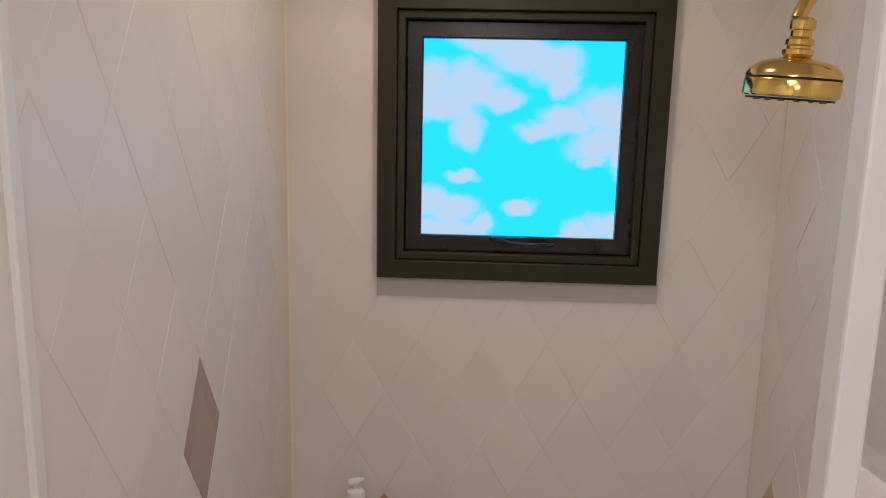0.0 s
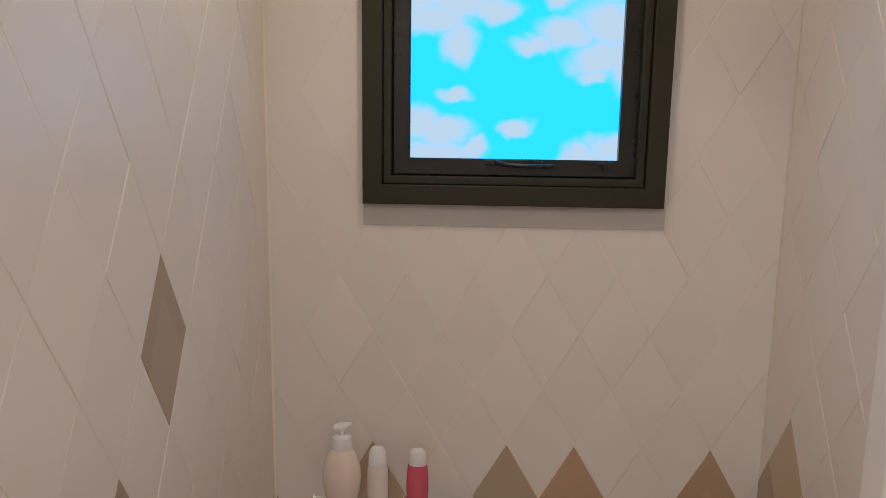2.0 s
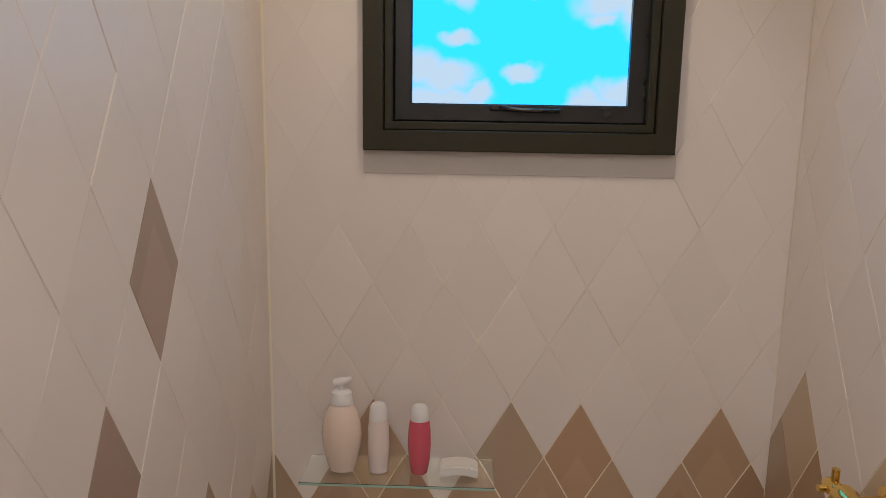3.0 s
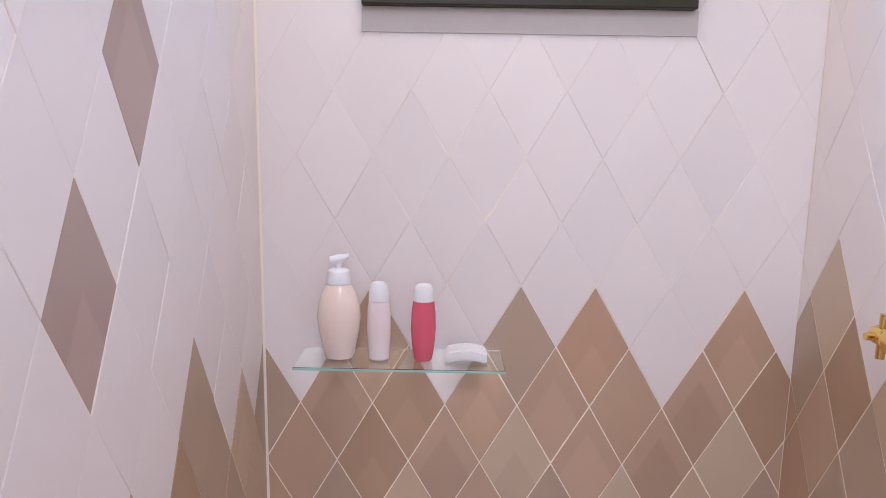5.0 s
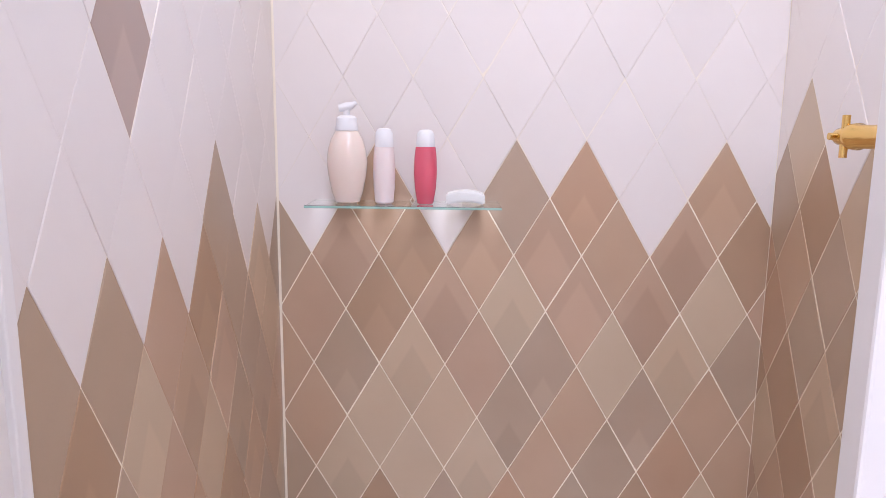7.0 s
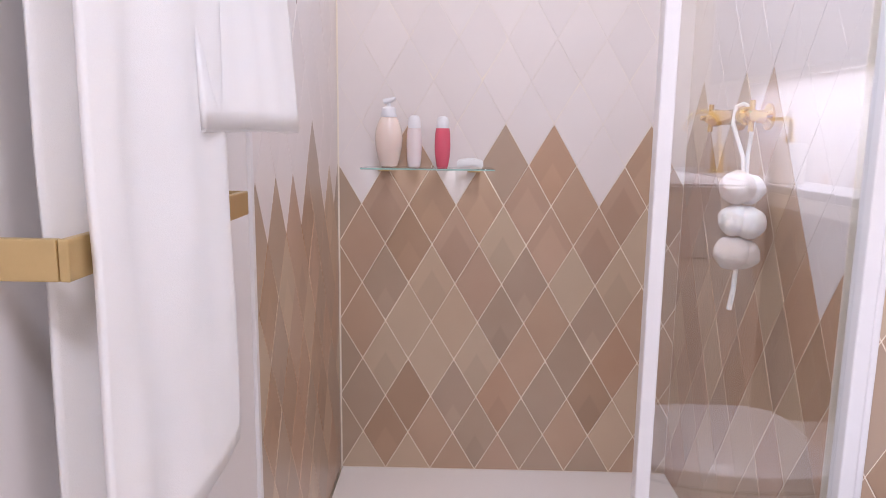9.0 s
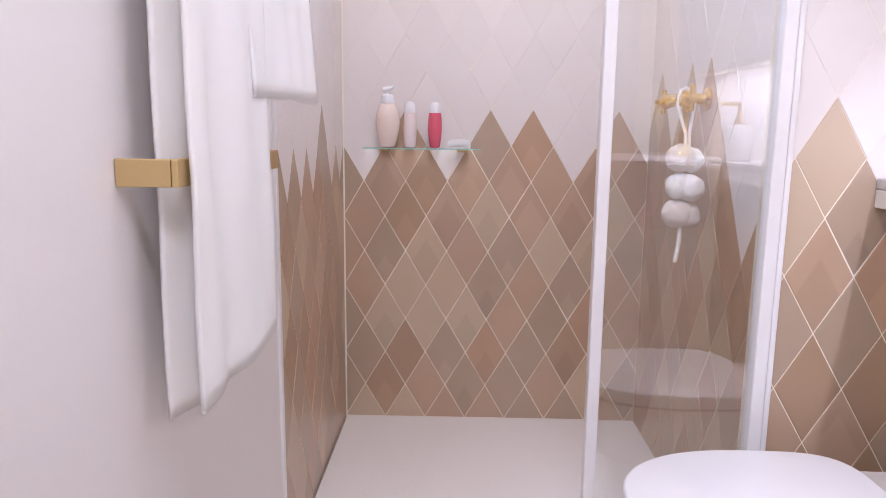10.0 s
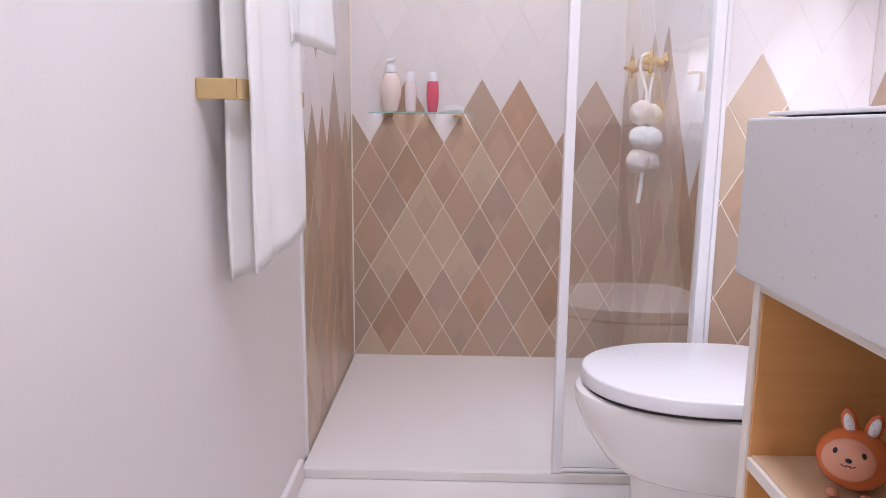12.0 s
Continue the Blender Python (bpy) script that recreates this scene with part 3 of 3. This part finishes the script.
def pompom(c, r, mat, seed):
    """A soft lumpy ball with the folds of gathered net."""
    bm = bmesh.new()
    bmesh.ops.create_icosphere(bm, subdivisions=5, radius=1)
    for v in bm.verts:
        p = v.co.normalized()
        n1 = noise.noise(p * 1.6 + Vector((seed, 0, 0)))
        n2 = abs(noise.noise(p * 4.5 + Vector((0, seed, 0)) + noise.noise_vector(p * 3.0) * 0.5))
        n3 = abs(noise.noise(p * 12.0 + Vector((0, 0, seed))))
        n4 = noise.noise(p * 26.0 + Vector((seed, seed, 0)))
        v.co = p * r * (1.0 + 0.09 * n1 - 0.04 * n2 + 0.02 * n3 + 0.020 * n4)
        v.co.z *= 0.94
    bm.transform(Matrix.Translation(c))
    return part("pompom", bm, mat, sponge, "", True)


SPX, SPY = 0.945, -0.585
for k, (dx, dy, z, r, mt) in enumerate(((-0.010, 0.0, 0.938, 0.037, M_NET2), (0.014, 0.008, 0.935, 0.034, M_NET), (-0.010, 0, 0.870, 0.035, M_NET), (0.014, -0.008, 0.866, 0.035, M_NET),
                                        (-0.012, 0, 0.801, 0.037, M_NET2), (0.015, 0.006, 0.797, 0.034, M_NET2))):
    pompom(Vector((SPX + dx, SPY + dy, z)), r, mt, k + 1)
part("cord", tube([(SPX, SPY, 0.94), (SPX + 0.004, SPY + 0.02, 1.0), (0.934, -0.535, 1.07), (0.940, -0.530, 1.105), (0.955, -0.528, 1.1115), (0.970, -0.530, 1.105), (0.977, -0.535, 1.08), (0.960, -0.56, 1.0), (SPX + 0.012, SPY + 0.01, 0.92)], 0.0045, 8), M_NET, sponge, "", True)
part("tail", tube([(SPX, SPY, 0.775), (SPX - 0.002, SPY, 0.72), (SPX - 0.008, SPY, 0.678)], [0.005, 0.006, 0.006], 8), M_NET, sponge, "", True)

# ---- towel rack ----
rack = tagged(new("towel_rack"), "brushed brass flat-bar towel rack on the white wall", "towel rack")


def rack_bar(z0, z1, y0, y1, d, nm):
    bm = box(d - 0.008, d, y0, y1, z0, z1, 0.0015)
    part(nm, bm, M_BRUSHED, rack, "brushed brass front bar")
    part("bar_arm", box(0.0, d - 0.0085, y0, y0 + 0.008, z0, z1, 0.0015), M_BRUSHED, rack)
    part("bar_arm", box(0.0, d - 0.0085, y1 - 0.008, y1, z0, z1, 0.0015), M_BRUSHED, rack)


rack_bar(0.930, 0.962, -1.555, -1.118, 0.072, "lower_bar")
rack_bar(1.430, 1.462, -1.555, -1.135, 0.072, "middle_bar")
rack_bar(1.560, 1.592, -1.555, -1.095, 0.086, "upper_bar")


def towel(name, label, path, edges, folds, seed, thick=0.006, flare=0.0, slope=0.0, bulge=0.0):
    """Cloth that follows path, points of (distance from the wall, height), with soft folds. edges: the cloth's two sides
    (y0, y1) at the path's start and end; flare: how far the far side stands off more than the near one; slope: the hem's rise."""
    ob = tagged(new(name), label, "towel")
    bm = bmesh.new()
    ny = 44
    pts = []
    for (xa, za), (xb, zb) in zip(path, path[1:]):
        n = max(1, int(math.hypot(xb - xa, zb - za) / 0.02))
        pts += [(xa + (xb - xa) * k / n, za + (zb - za) * k / n) for k in range(n)]
    pts.append(path[-1])
    top = max(z for _, z in pts)
    it = max(range(len(pts)), key=lambda k: pts[k][1])
    rows_ = []
    for i, (x, z) in enumerate(pts):
        s = min(1.0, max(0.0, (i - it + 3) / 6))
        y0 = edges[0][0] * (1 - s) + edges[1][0] * s
        y1 = edges[0][1] * (1 - s) + edges[1][1] * s
        drop = max(0.0, top - z)
        e = min(1.0, drop / 0.2)
        row = []
        for j in range(ny + 1):
            u = j / ny
            dx = e * folds * (math.sin(u * 8.5 + seed + z) * 0.6 + math.sin(u * 17 + seed * 2.3 + z * 2.5) * 0.3) + 0.003 * noise.noise(Vector((u * 6, z * 7, seed)))
            dx += flare * (u - 0.35) * e * s + bulge * min(1.0, u * 4.5) * e * (1 - s)
            dz = (slope * (u - 0.5) + 0.003 * noise.noise(Vector((u * 3, seed, 0)))) * (drop / (top - min(path[0][1], path[-1][1])))
            dy = 0.004 * noise.noise(Vector((z * 6, seed, u)))
            row.append((max(0.014, x + dx), y0 + (y1 - y0) * u + dy, z + dz))
        rows_.append(row)
    vs = [[bm.verts.new(p) for p in r] for r in rows_]
    for a, b in zip(vs, vs[1:]):
        for j in range(ny):
            bm.faces.new((a[j], a[j + 1], b[j + 1], b[j]))
    cloth = part("cloth", bm, M_TOWEL, ob, "", True)
    md = cloth.modifiers.new("thickness", "SOLIDIFY")
    md.thickness, md.offset = thick, 0
    for idx in (0, -1):
        part("hem", tube(rows_[idx][::2], thick * 0.46, 8), M_TOWEL, ob, "", True)
    return ob


towel("bath_towel", "long white terry bath towel hanging over the brass rack",
      [(0.030, 0.662), (0.032, 1.44), (0.050, 1.470), (0.066, 1.476), (0.082, 1.468), (0.088, 1.44), (0.090, 0.675)],
      ((-1.518, -1.30), (-1.530, -1.310)), 0.008, 1.3, flare=0.036, slope=0.05, bulge=0.036)
towel("hand_towel", "short white terry towel folded over the upper brass bar",
      [(0.062, 1.006), (0.068, 1.50), (0.070, 1.585), (0.078, 1.602), (0.086, 1.604), (0.094, 1.596), (0.098, 1.57), (0.104, 1.27), (0.120, 1.042)],
      ((-1.295, -1.185), (-1.375, -1.120)), 0.003, 2.1, flare=0.035, slope=0.0)


# ---- toilet ----
def outline(x0, x1, yc, hw, n=48, p=2.4):
    """D-shaped outline with a round front at x0 and a squarer back at x1."""
    out = []
    xm = x0 + (x1 - x0) * 0.58
    for i in range(n):
        a = 2 * math.pi * i / n
        c, s = math.cos(a), math.sin(a)
        if c < 0:
            x = xm + (xm - x0) * -abs(c) ** (2 / 2.2)
            y = hw * math.copysign(abs(s) ** (2 / 2.15), s)
        else:
            x = xm + (x1 - xm) * abs(c) ** (2 / 5)
            y = hw * math.copysign(abs(s) ** (2 / 5), s) * (1 - 0.06 * c)
        out.append((x, yc + y))
    return out


def loft(sections):
    """Rings of (outline, z), closed at both ends."""
    bm = bmesh.new()
    rings = [[bm.verts.new((x, y, z)) for x, y in ol] for ol, z in sections]
    n = len(rings[0])
    for a, b in zip(rings, rings[1:]):
        for i in range(n):
            bm.faces.new((a[i], a[(i + 1) % n], b[(i + 1) % n], b[i]))
    bm.faces.new(rings[0][::-1])
    bm.faces.new(rings[-1])
    return bm


toilet = tagged(new("toilet"), "white ceramic toilet with its smooth lid closed", "toilet")
YT = -1.250
X1 = 1.125
part("lid", loft([(outline(0.676, X1 - 0.004, YT, 0.183), 0.3685), (outline(0.672, X1, YT, 0.187), 0.371), (outline(0.673, X1, YT, 0.186), 0.396),
                  (outline(0.675, X1 - 0.002, YT, 0.184), 0.3990), (outline(0.679, X1 - 0.006, YT, 0.180), 0.4005)]), M_SEAT, toilet, "", True)
# dark solid band standing in for the shade between lid and bowl
part("seat_gap", loft([(outline(0.679, X1 - 0.01, YT, 0.180), 0.3622), (outline(0.679, X1 - 0.01, YT, 0.180), 0.3683)]), M_DARK, toilet, "thin dark band put in for the shade under the lid")
XK = XW - 0.002
part("bowl", loft([(outline(0.800, XK - 0.01, YT, 0.118), 0.176), (outline(0.774, XK - 0.006, YT, 0.134), 0.178), (outline(0.757, XK - 0.005, YT, 0.143), 0.183), (outline(0.737, XK - 0.004, YT, 0.152), 0.195), (outline(0.712, XK - 0.002, YT, 0.164), 0.227),
                   (outline(0.683, XK, YT, 0.178), 0.275), (outline(0.662, XK, YT, 0.189), 0.322), (outline(0.657, XK, YT, 0.191), 0.345), (outline(0.660, XK, YT, 0.189), 0.357), (outline(0.668, XK, YT, 0.183), 0.362)]), M_CERAMIC, toilet, "", True)
part("pedestal", loft([(outline(0.785, XK - 0.01, YT, 0.130), FLOOR + 0.0005), (outline(0.788, XK - 0.01, YT, 0.126), 0.02), (outline(0.786, XK - 0.01, YT, 0.126), 0.1755)]), M_CERAMIC, toilet, "", True)

# ---- vanity: terrazzo basin block, open cupboard, what stands there ----
VX, VY, VYE = 0.770, -1.745, -2.78
XB = 1.2125   # the back of what stands against the wall here
basin = tagged(new("basin_block"), "thick pale speckled terrazzo washbasin block over the open cupboard", "washbasin")
part("block", box(VX, XB, VYE, VY, 0.7065, 0.905, 0.003), M_TERRAZZO, basin)

cup = tagged(new("vanity_cupboard"), "open cream cupboard with warm wood inside under the terrazzo basin", "cupboard")
CX = 0.795
part("side_panel", box(CX, XB, VY - 0.022, VY - 0.004, FLOOR + 0.0005, 0.704, 0.0015), M_CREAM, cup, "cream side panel")
part("side_lining", box(CX + 0.004, XB - 0.018, VY - 0.0285, VY - 0.0225, FLOOR + 0.022, 0.684), M_WOOD, cup, "warm wood lining")
part("side_panel", box(CX, XB, VYE + 0.004, VYE + 0.022, FLOOR + 0.0005, 0.704, 0.0015), M_CREAM, cup, "cream side panel")
part("top_panel", box(CX, XB, VYE + 0.0225, VY - 0.0225, 0.687, 0.704, 0.0015), M_CREAM, cup, "cream top rail")
part("back_panel", box(XB - 0.017, XB, VYE + 0.0225, VY - 0.0225, FLOOR + 0.0005, 0.686), M_WOOD, cup, "warm wood back")
part("shelf_board", box(CX, XB - 0.0175, VYE + 0.0225, VY - 0.029, 0.447, 0.464, 0.0015), M_CREAM, cup, "cream edged shelf")
part("shelf_top", box(CX + 0.005, XB - 0.018, VYE + 0.024, VY - 0.030, 0.4645, 0.4665), M_SHELF_WOOD, cup, "warm wood shelf top")
part("bottom_board", box(CX, XB - 0.0175, VYE + 0.0225, VY - 0.029, FLOOR + 0.0005, FLOOR + 0.02, 0.0015), M_WOOD, cup, "warm wood bottom")
part("divider", box(CX, XB - 0.0175, -2.42, -2.402, 0.467, 0.686, 0.0015), M_CREAM, cup)

ledge = tagged(new("ledge"), "thick pale ledge along the wall behind toilet and basin", "ledge")
part("ledge_box", box(1.2135, XW - 0.0005, VYE, Y_RET - 0.0005, 0.857, 0.893, 0.002), M_CREAM, ledge)
part("ledge_top", box(1.2130, XW - 0.0005, VYE, Y_RET - 0.0005, 0.8935, 0.915, 0.003), M_TERRAZZO, ledge)

# rabbit figurine, one mesh
def blob(bm, c, s, mi, m=None, sub=3):
    g = bmesh.ops.create_icosphere(bm, subdivisions=sub, radius=1, matrix=(Matrix.Translation(c) @ (m or Matrix.Identity(4)) @ Matrix.Diagonal((*s, 1))))
    for v in g["verts"]:
        for f in v.link_faces:
            f.material_index = mi


rabbit_bm = bmesh.new()
blob(rabbit_bm, (0, 0, 0.055), (0.050, 0.056, 0.051), 0, sub=4)
UP = Matrix.Translation((0, 0, 0.055)) @ pose(0, 0, 0, 0, 20, 0)


def on_face(y, z, s, mi, sub=2, out=0.0, rx=0.0):
    """A small flattened blob on the front of the head, y across and z up from its middle."""
    r = math.sqrt(max(0.0, 1 - (y / 0.056) ** 2 - (z / 0.051) ** 2)) * 0.050
    c = UP @ Vector((-r - out, y + 0.006, z))
    blob(rabbit_bm, tuple(c), s, mi, pose(0, 0, 0, rx, 20, 0), sub)


on_face(0, -0.002, (0.016, 0.040, 0.034), 1, 4, -0.0125)
for s in (-1, 1):
    blob(rabbit_bm, (0.004, 0.0175 * s - 0.006, 0.112), (0.008, 0.0125, 0.026), 0, pose(0, 0, 0, -14 * s, 0, 0))
    blob(rabbit_bm, (-0.0020, 0.0178 * s - 0.006, 0.113), (0.0058, 0.0080, 0.019), 2, pose(0, 0, 0, -14 * s, 0, 0))
    for k in (-1, 0, 1):
        blob(rabbit_bm, (-0.0076, 0.0178 * s - 0.006 + 0.002 * k, 0.113 + 0.008 * k), (0.0006, 0.0009, 0.0009), 3, sub=1)
    on_face(0.0195 * s, 0.008, (0.0026, 0.0046, 0.0062), 3, 2, 0.0028)
    on_face(0.0030 * s, -0.0120, (0.0014, 0.0040, 0.0011), 3, 2, 0.0038, -24 * s)
    on_face(0.0085 * s, -0.0114, (0.0014, 0.0030, 0.0011), 3, 2, 0.0036, 34 * s)
    blob(rabbit_bm, (-0.042, 0.024 * s, 0.008), (0.012, 0.010, 0.008), 1, sub=2)
on_face(0, -0.003, (0.0026, 0.0050, 0.0040), 3, 2, 0.0038)
rabbit = part("rabbit_figurine", rabbit_bm, [M_ORANGE, M_FACE, M_CAP, M_INK], None, "glossy orange rabbit figurine with white ears on the cupboard shelf", True)
rabbit["category"] = "figurine"
rabbit.matrix_world = pose(0.882, -1.862, 0.4672, 0, 0, 58) @ Matrix.Scale(0.72, 4)

# tap, dispenser and tray on the basin block
faucet = tagged(new("basin_faucet"), "polished brass gooseneck basin tap on the terrazzo block", "tap")
FX, FY = 1.270, -2.31
part("faucet_base", lathe([(0.027, 0), (0.027, 0.006), (0.022, 0.012), (0.022, 0.085), (0.014, 0.092), (0.011, 0.10)], 24, m=Matrix.Translation((FX, FY, 0.9155))), M_GOLD, faucet, "", True)
part("spout", tube([(FX, FY, 1.015), (FX, FY, 1.07)] + arc((FX - 0.060, FY, 1.07), 0.060, 0, 165, 12)[1:] + [(FX - 0.124, FY, 1.065)], 0.008, 12), M_GOLD, faucet, "", True)
disp = tagged(new("soap_dispenser"), "white ceramic soap dispenser with a brass pump on the terrazzo block", "soap dispenser")
disp.location = (1.268, -1.775, 0.9155)
part("jar", lathe([(0.041, 0), (0.045, 0.004), (0.047, 0.105), (0.044, 0.112), (0.016, 0.114)], 32), M_CERAMIC, disp, "", True)
part("pump", tube([(0, 0, 0.1145), (0, 0, 0.130), (0, 0, 0.131), (0, 0, 0.172), (-0.004, 0, 0.178), (-0.055, 0, 0.176)], [0.014, 0.014, 0.007, 0.007, 0.006, 0.005], 14), M_GOLD, disp, "brass pump", True)
slab = tagged(new("counter_slab"), "thin white slab on the terrazzo block, with a dark strip for the shade below", "countertop")
# shade below the slab, built as an inset dark strip
part("gap", box(0.794, 1.190, -2.62, -1.800, 0.9055, 0.9070), M_DARK, slab, "narrow dark strip put in for the shade under the slab")
part("slab_top", box(0.778, 1.195, -2.63, -1.785, 0.9072, 0.9125, 0.002), M_SEAT, slab)

# ---- mirror cabinet with light strip ----
cab = tagged(new("mirror_cabinet"), "white mirror cabinet with a bright light strip below it", "mirror cabinet")
part("cabinet_body", box(1.2360, XW - 0.0005, -2.33, -1.09, 1.222, 1.95, 0.002), M_CREAM, cab, "white cabinet body")
part("mirror_door", box(1.230, 1.2355, -2.328, -1.712, 1.220, 1.952, 0.001), M_MIRROR, cab)
part("mirror_door", box(1.230, 1.2355, -1.708, -1.092, 1.220, 1.952, 0.001), M_MIRROR, cab)
M_STRIP = bpy.data.materials.new("strip_glow")
M_STRIP.use_nodes = True
M_STRIP.node_tree.nodes["Principled BSDF"].inputs["Emission Color"].default_value = (0.97, 0.95, 1, 1)
M_STRIP.node_tree.nodes["Principled BSDF"].inputs["Emission Strength"].default_value = 3
part("light_strip", box(1.2365, 1.2390, -2.29, -1.12, 1.2125, 1.2215, 0.001), M_STRIP, cab, "glowing white light strip")
# lip added to keep the strip lamp out of the glass reflection
part("front_lip", box(1.230, 1.2355, -2.33, -1.09, 1.200, 1.2195, 0.001), M_CREAM, cab, "added white lip screening the light strip")

for n_, (lx, ly) in enumerate(((0.42, -0.42), (0.42, -1.52), (0.5, -2.95))):
    dl = tagged(new("ceiling_spot"), "round white recessed ceiling spot", "ceiling light", "ceiling spots")
    dl.location = (lx, ly, CEIL - 0.0005)
    part("trim_ring", lathe([(0.045, -0.004), (0.048, -0.002), (0.048, 0)], 28), M_WHITE_METAL, dl, "", True)

# ---- tiles ----
def clip(poly, axis, val, keep_less):
    out = []
    for i, p in enumerate(poly):
        q = poly[(i + 1) % len(poly)]
        inp = (p[axis] <= val) if keep_less else (p[axis] >= val)
        inq = (q[axis] <= val) if keep_less else (q[axis] >= val)
        if inp:
            out.append(p)
        if inp != inq:
            t = (val - p[axis]) / (q[axis] - p[axis])
            out.append((p[0] + t * (q[0] - p[0]), p[1] + t * (q[1] - p[1])))
    return out


def clip_rect(poly, u0, u1, v0, v1):
    for axis, val, less in ((0, u0, False), (0, u1, True), (1, v0, False), (1, v1, True)):
        poly = clip(poly, axis, val, less)
        if len(poly) < 3:
            return []
    return poly


RND = random.Random(7)
SHARED = {}


def tile_mesh(poly, to3, key, mat, whole):
    """A slab of tile: front face proud of the joint, edge eased on whole tiles."""
    verts, faces = [], []
    n = len(poly)
    cu = sum(p[0] for p in poly) / n
    cv = sum(p[1] for p in poly) / n
    e = 0.0012
    if whole:
        ins = [(cu + (u - cu) * (1 - e / PW * 1.1), cv + (v - cv) * (1 - e / PW * 1.1)) for u, v in poly]
        levels = [(poly, TILE_T), (poly, 0.0007), (ins, 0.0)]
    else:
        levels = [(poly, TILE_T), (poly, 0.0)]
    for pl, d in levels:
        verts += [to3(u, v, d) for u, v in pl]
    for k in range(len(levels) - 1):
        for i in range(n):
            faces.append((k * n + i, k * n + (i + 1) % n, (k + 1) * n + (i + 1) % n, (k + 1) * n + i))
    faces.append(tuple(range((len(levels) - 1) * n, len(levels) * n)))
    me = bpy.data.meshes.new("tile")
    me.from_pydata(verts, [], faces)
    me.materials.append(mat)
    bm = bmesh.new()
    bm.from_mesh(me)
    bmesh.ops.recalc_face_normals(bm, faces=bm.faces[:])
    bm.to_mesh(me)
    bm.free()
    return me


def tile_wall(parent, to3, origin, u_range, v_range, shift, is_brown, normal_axis, hole=None, joint=JOINT):
    """Rhombus tiles over a wall. u runs along the wall, v up; shift moves the lattice along u; to3(u, v, depth) gives the place."""
    u0, u1 = u_range
    v0, v1 = v_range
    key0 = parent.name
    for j in range(0, int(v1 / PH) + 3):
        for i in range(int((u0 - shift) / PW) - 2, int((u1 - shift) / PW) + 3):
            if (i + j) % 2 == 0:
                continue
            cu, cv = shift + i * PW, j * PH
            mat = is_brown(i, j)
            gap = joint * (0.26 if mat is M_WHITE_TILE else 1.0)
            w, h = PW - gap * 1.17, PH - gap * 2.0
            poly = [(cu + w, cv), (cu, cv + h), (cu - w, cv), (cu, cv - h)]
            lo = (cu - w >= u0 and cu + w <= u1 and cv - h >= v0 and cv + h <= v1)
            hit = hole and cu + w > hole[0] and cu - w < hole[1] and cv + h > hole[2] and cv - h < hole[3]
            if lo and not hit:
                k = (key0, mat.name)
                if k not in SHARED:
                    loc = [(w, 0), (0, h), (-w, 0), (0, -h)]
                    zero = Vector(to3(0, 0, 0))
                    SHARED[k] = tile_mesh(loc, lambda a, b, d: tuple(Vector(to3(a, b, d)) - zero), k, mat, True)
                ob = new("tile", SHARED[k])
                ob.parent = parent
                ob.location = to3(cu, cv, RND.uniform(-0.0006, 0.0))
                t1, t2 = RND.uniform(-0.45, 0.45), RND.uniform(-0.55, 0.55)
                ob.rotation_euler = (radians(t1), 0, radians(t2)) if normal_axis == "y" else (0, radians(t1), radians(t2))
                continue
            pieces = [clip_rect(poly, u0, u1, v0, v1)]
            if hit and pieces[0]:
                pl = pieces[0]
                pieces = [clip_rect(pl, u0, hole[0], v0, v1), clip_rect(pl, hole[1], u1, v0, v1), clip_rect(pl, hole[0], hole[1], v0, hole[2]), clip_rect(pl, hole[0], hole[1], hole[3], v1)]
            for pl in pieces:
                if len(pl) < 3:
                    continue
                area_ = abs(sum(pl[a][0] * pl[(a + 1) % len(pl)][1] - pl[(a + 1) % len(pl)][0] * pl[a][1] for a in range(len(pl)))) / 2
                if area_ < 2e-5:
                    continue
                ob = new("tile", tile_mesh(pl, to3, None, mat, False))
                ob.parent = parent


def back_rule(i, j):
    return M_BROWN_TILE if j <= 7 or (j == 8 and i in (3, 7, 9, 13)) else M_WHITE_TILE


def left_rule(i, j):
    k = -i
    if (k, j) in ((9, 10), (7, 12)):
        return M_TAUPE_TILE
    return M_BROWN_TILE if j <= 7 or (j == 8 and k == 5) else M_WHITE_TILE


def right_rule(i, j):
    high = (j == 9 and i in (16, 20, 22)) or (j == 8 and i in (15, 17, 19, 21, 23))
    return M_BROWN_TILE if high or (j <= 7 and (i, j) != (26, 7)) else M_WHITE_TILE


def return_rule(i, j):
    return M_BROWN_TILE if j <= 7 or (i, j) == (1, 8) else M_WHITE_TILE


tile_wall(wall_back, lambda u, v, d: (u, d, v), None, (0.005, XR - 0.001), (0.001, CEIL), 0.0, back_rule, "y", (0.206, 0.765, 1.582, 2.140))
tile_wall(wall_left, lambda u, v, d: (-d, u, v), None, (Y_EDGE + 0.001, -0.001), (0.001, CEIL), 0.0, left_rule, "x", joint=0.0007)
tile_wall(wall_right, lambda u, v, d: (XR + d, -u, v), None, (0.001, 0.866), (0.001, CEIL), -XR, right_rule, "x")
tile_wall(wall_return, lambda u, v, d: (u, Y_RET + d, v), None, (XO + 0.0005, XW - 0.001), (FLOOR + 0.001, CEIL), 1.05, return_rule, "y")
tile_wall(wall_vanity, lambda u, v, d: (XW + d, -u, v), None, (-Y_RET + 0.001, 2.75), (FLOOR + 0.001, CEIL), 1.014 - PW, return_rule, "x")
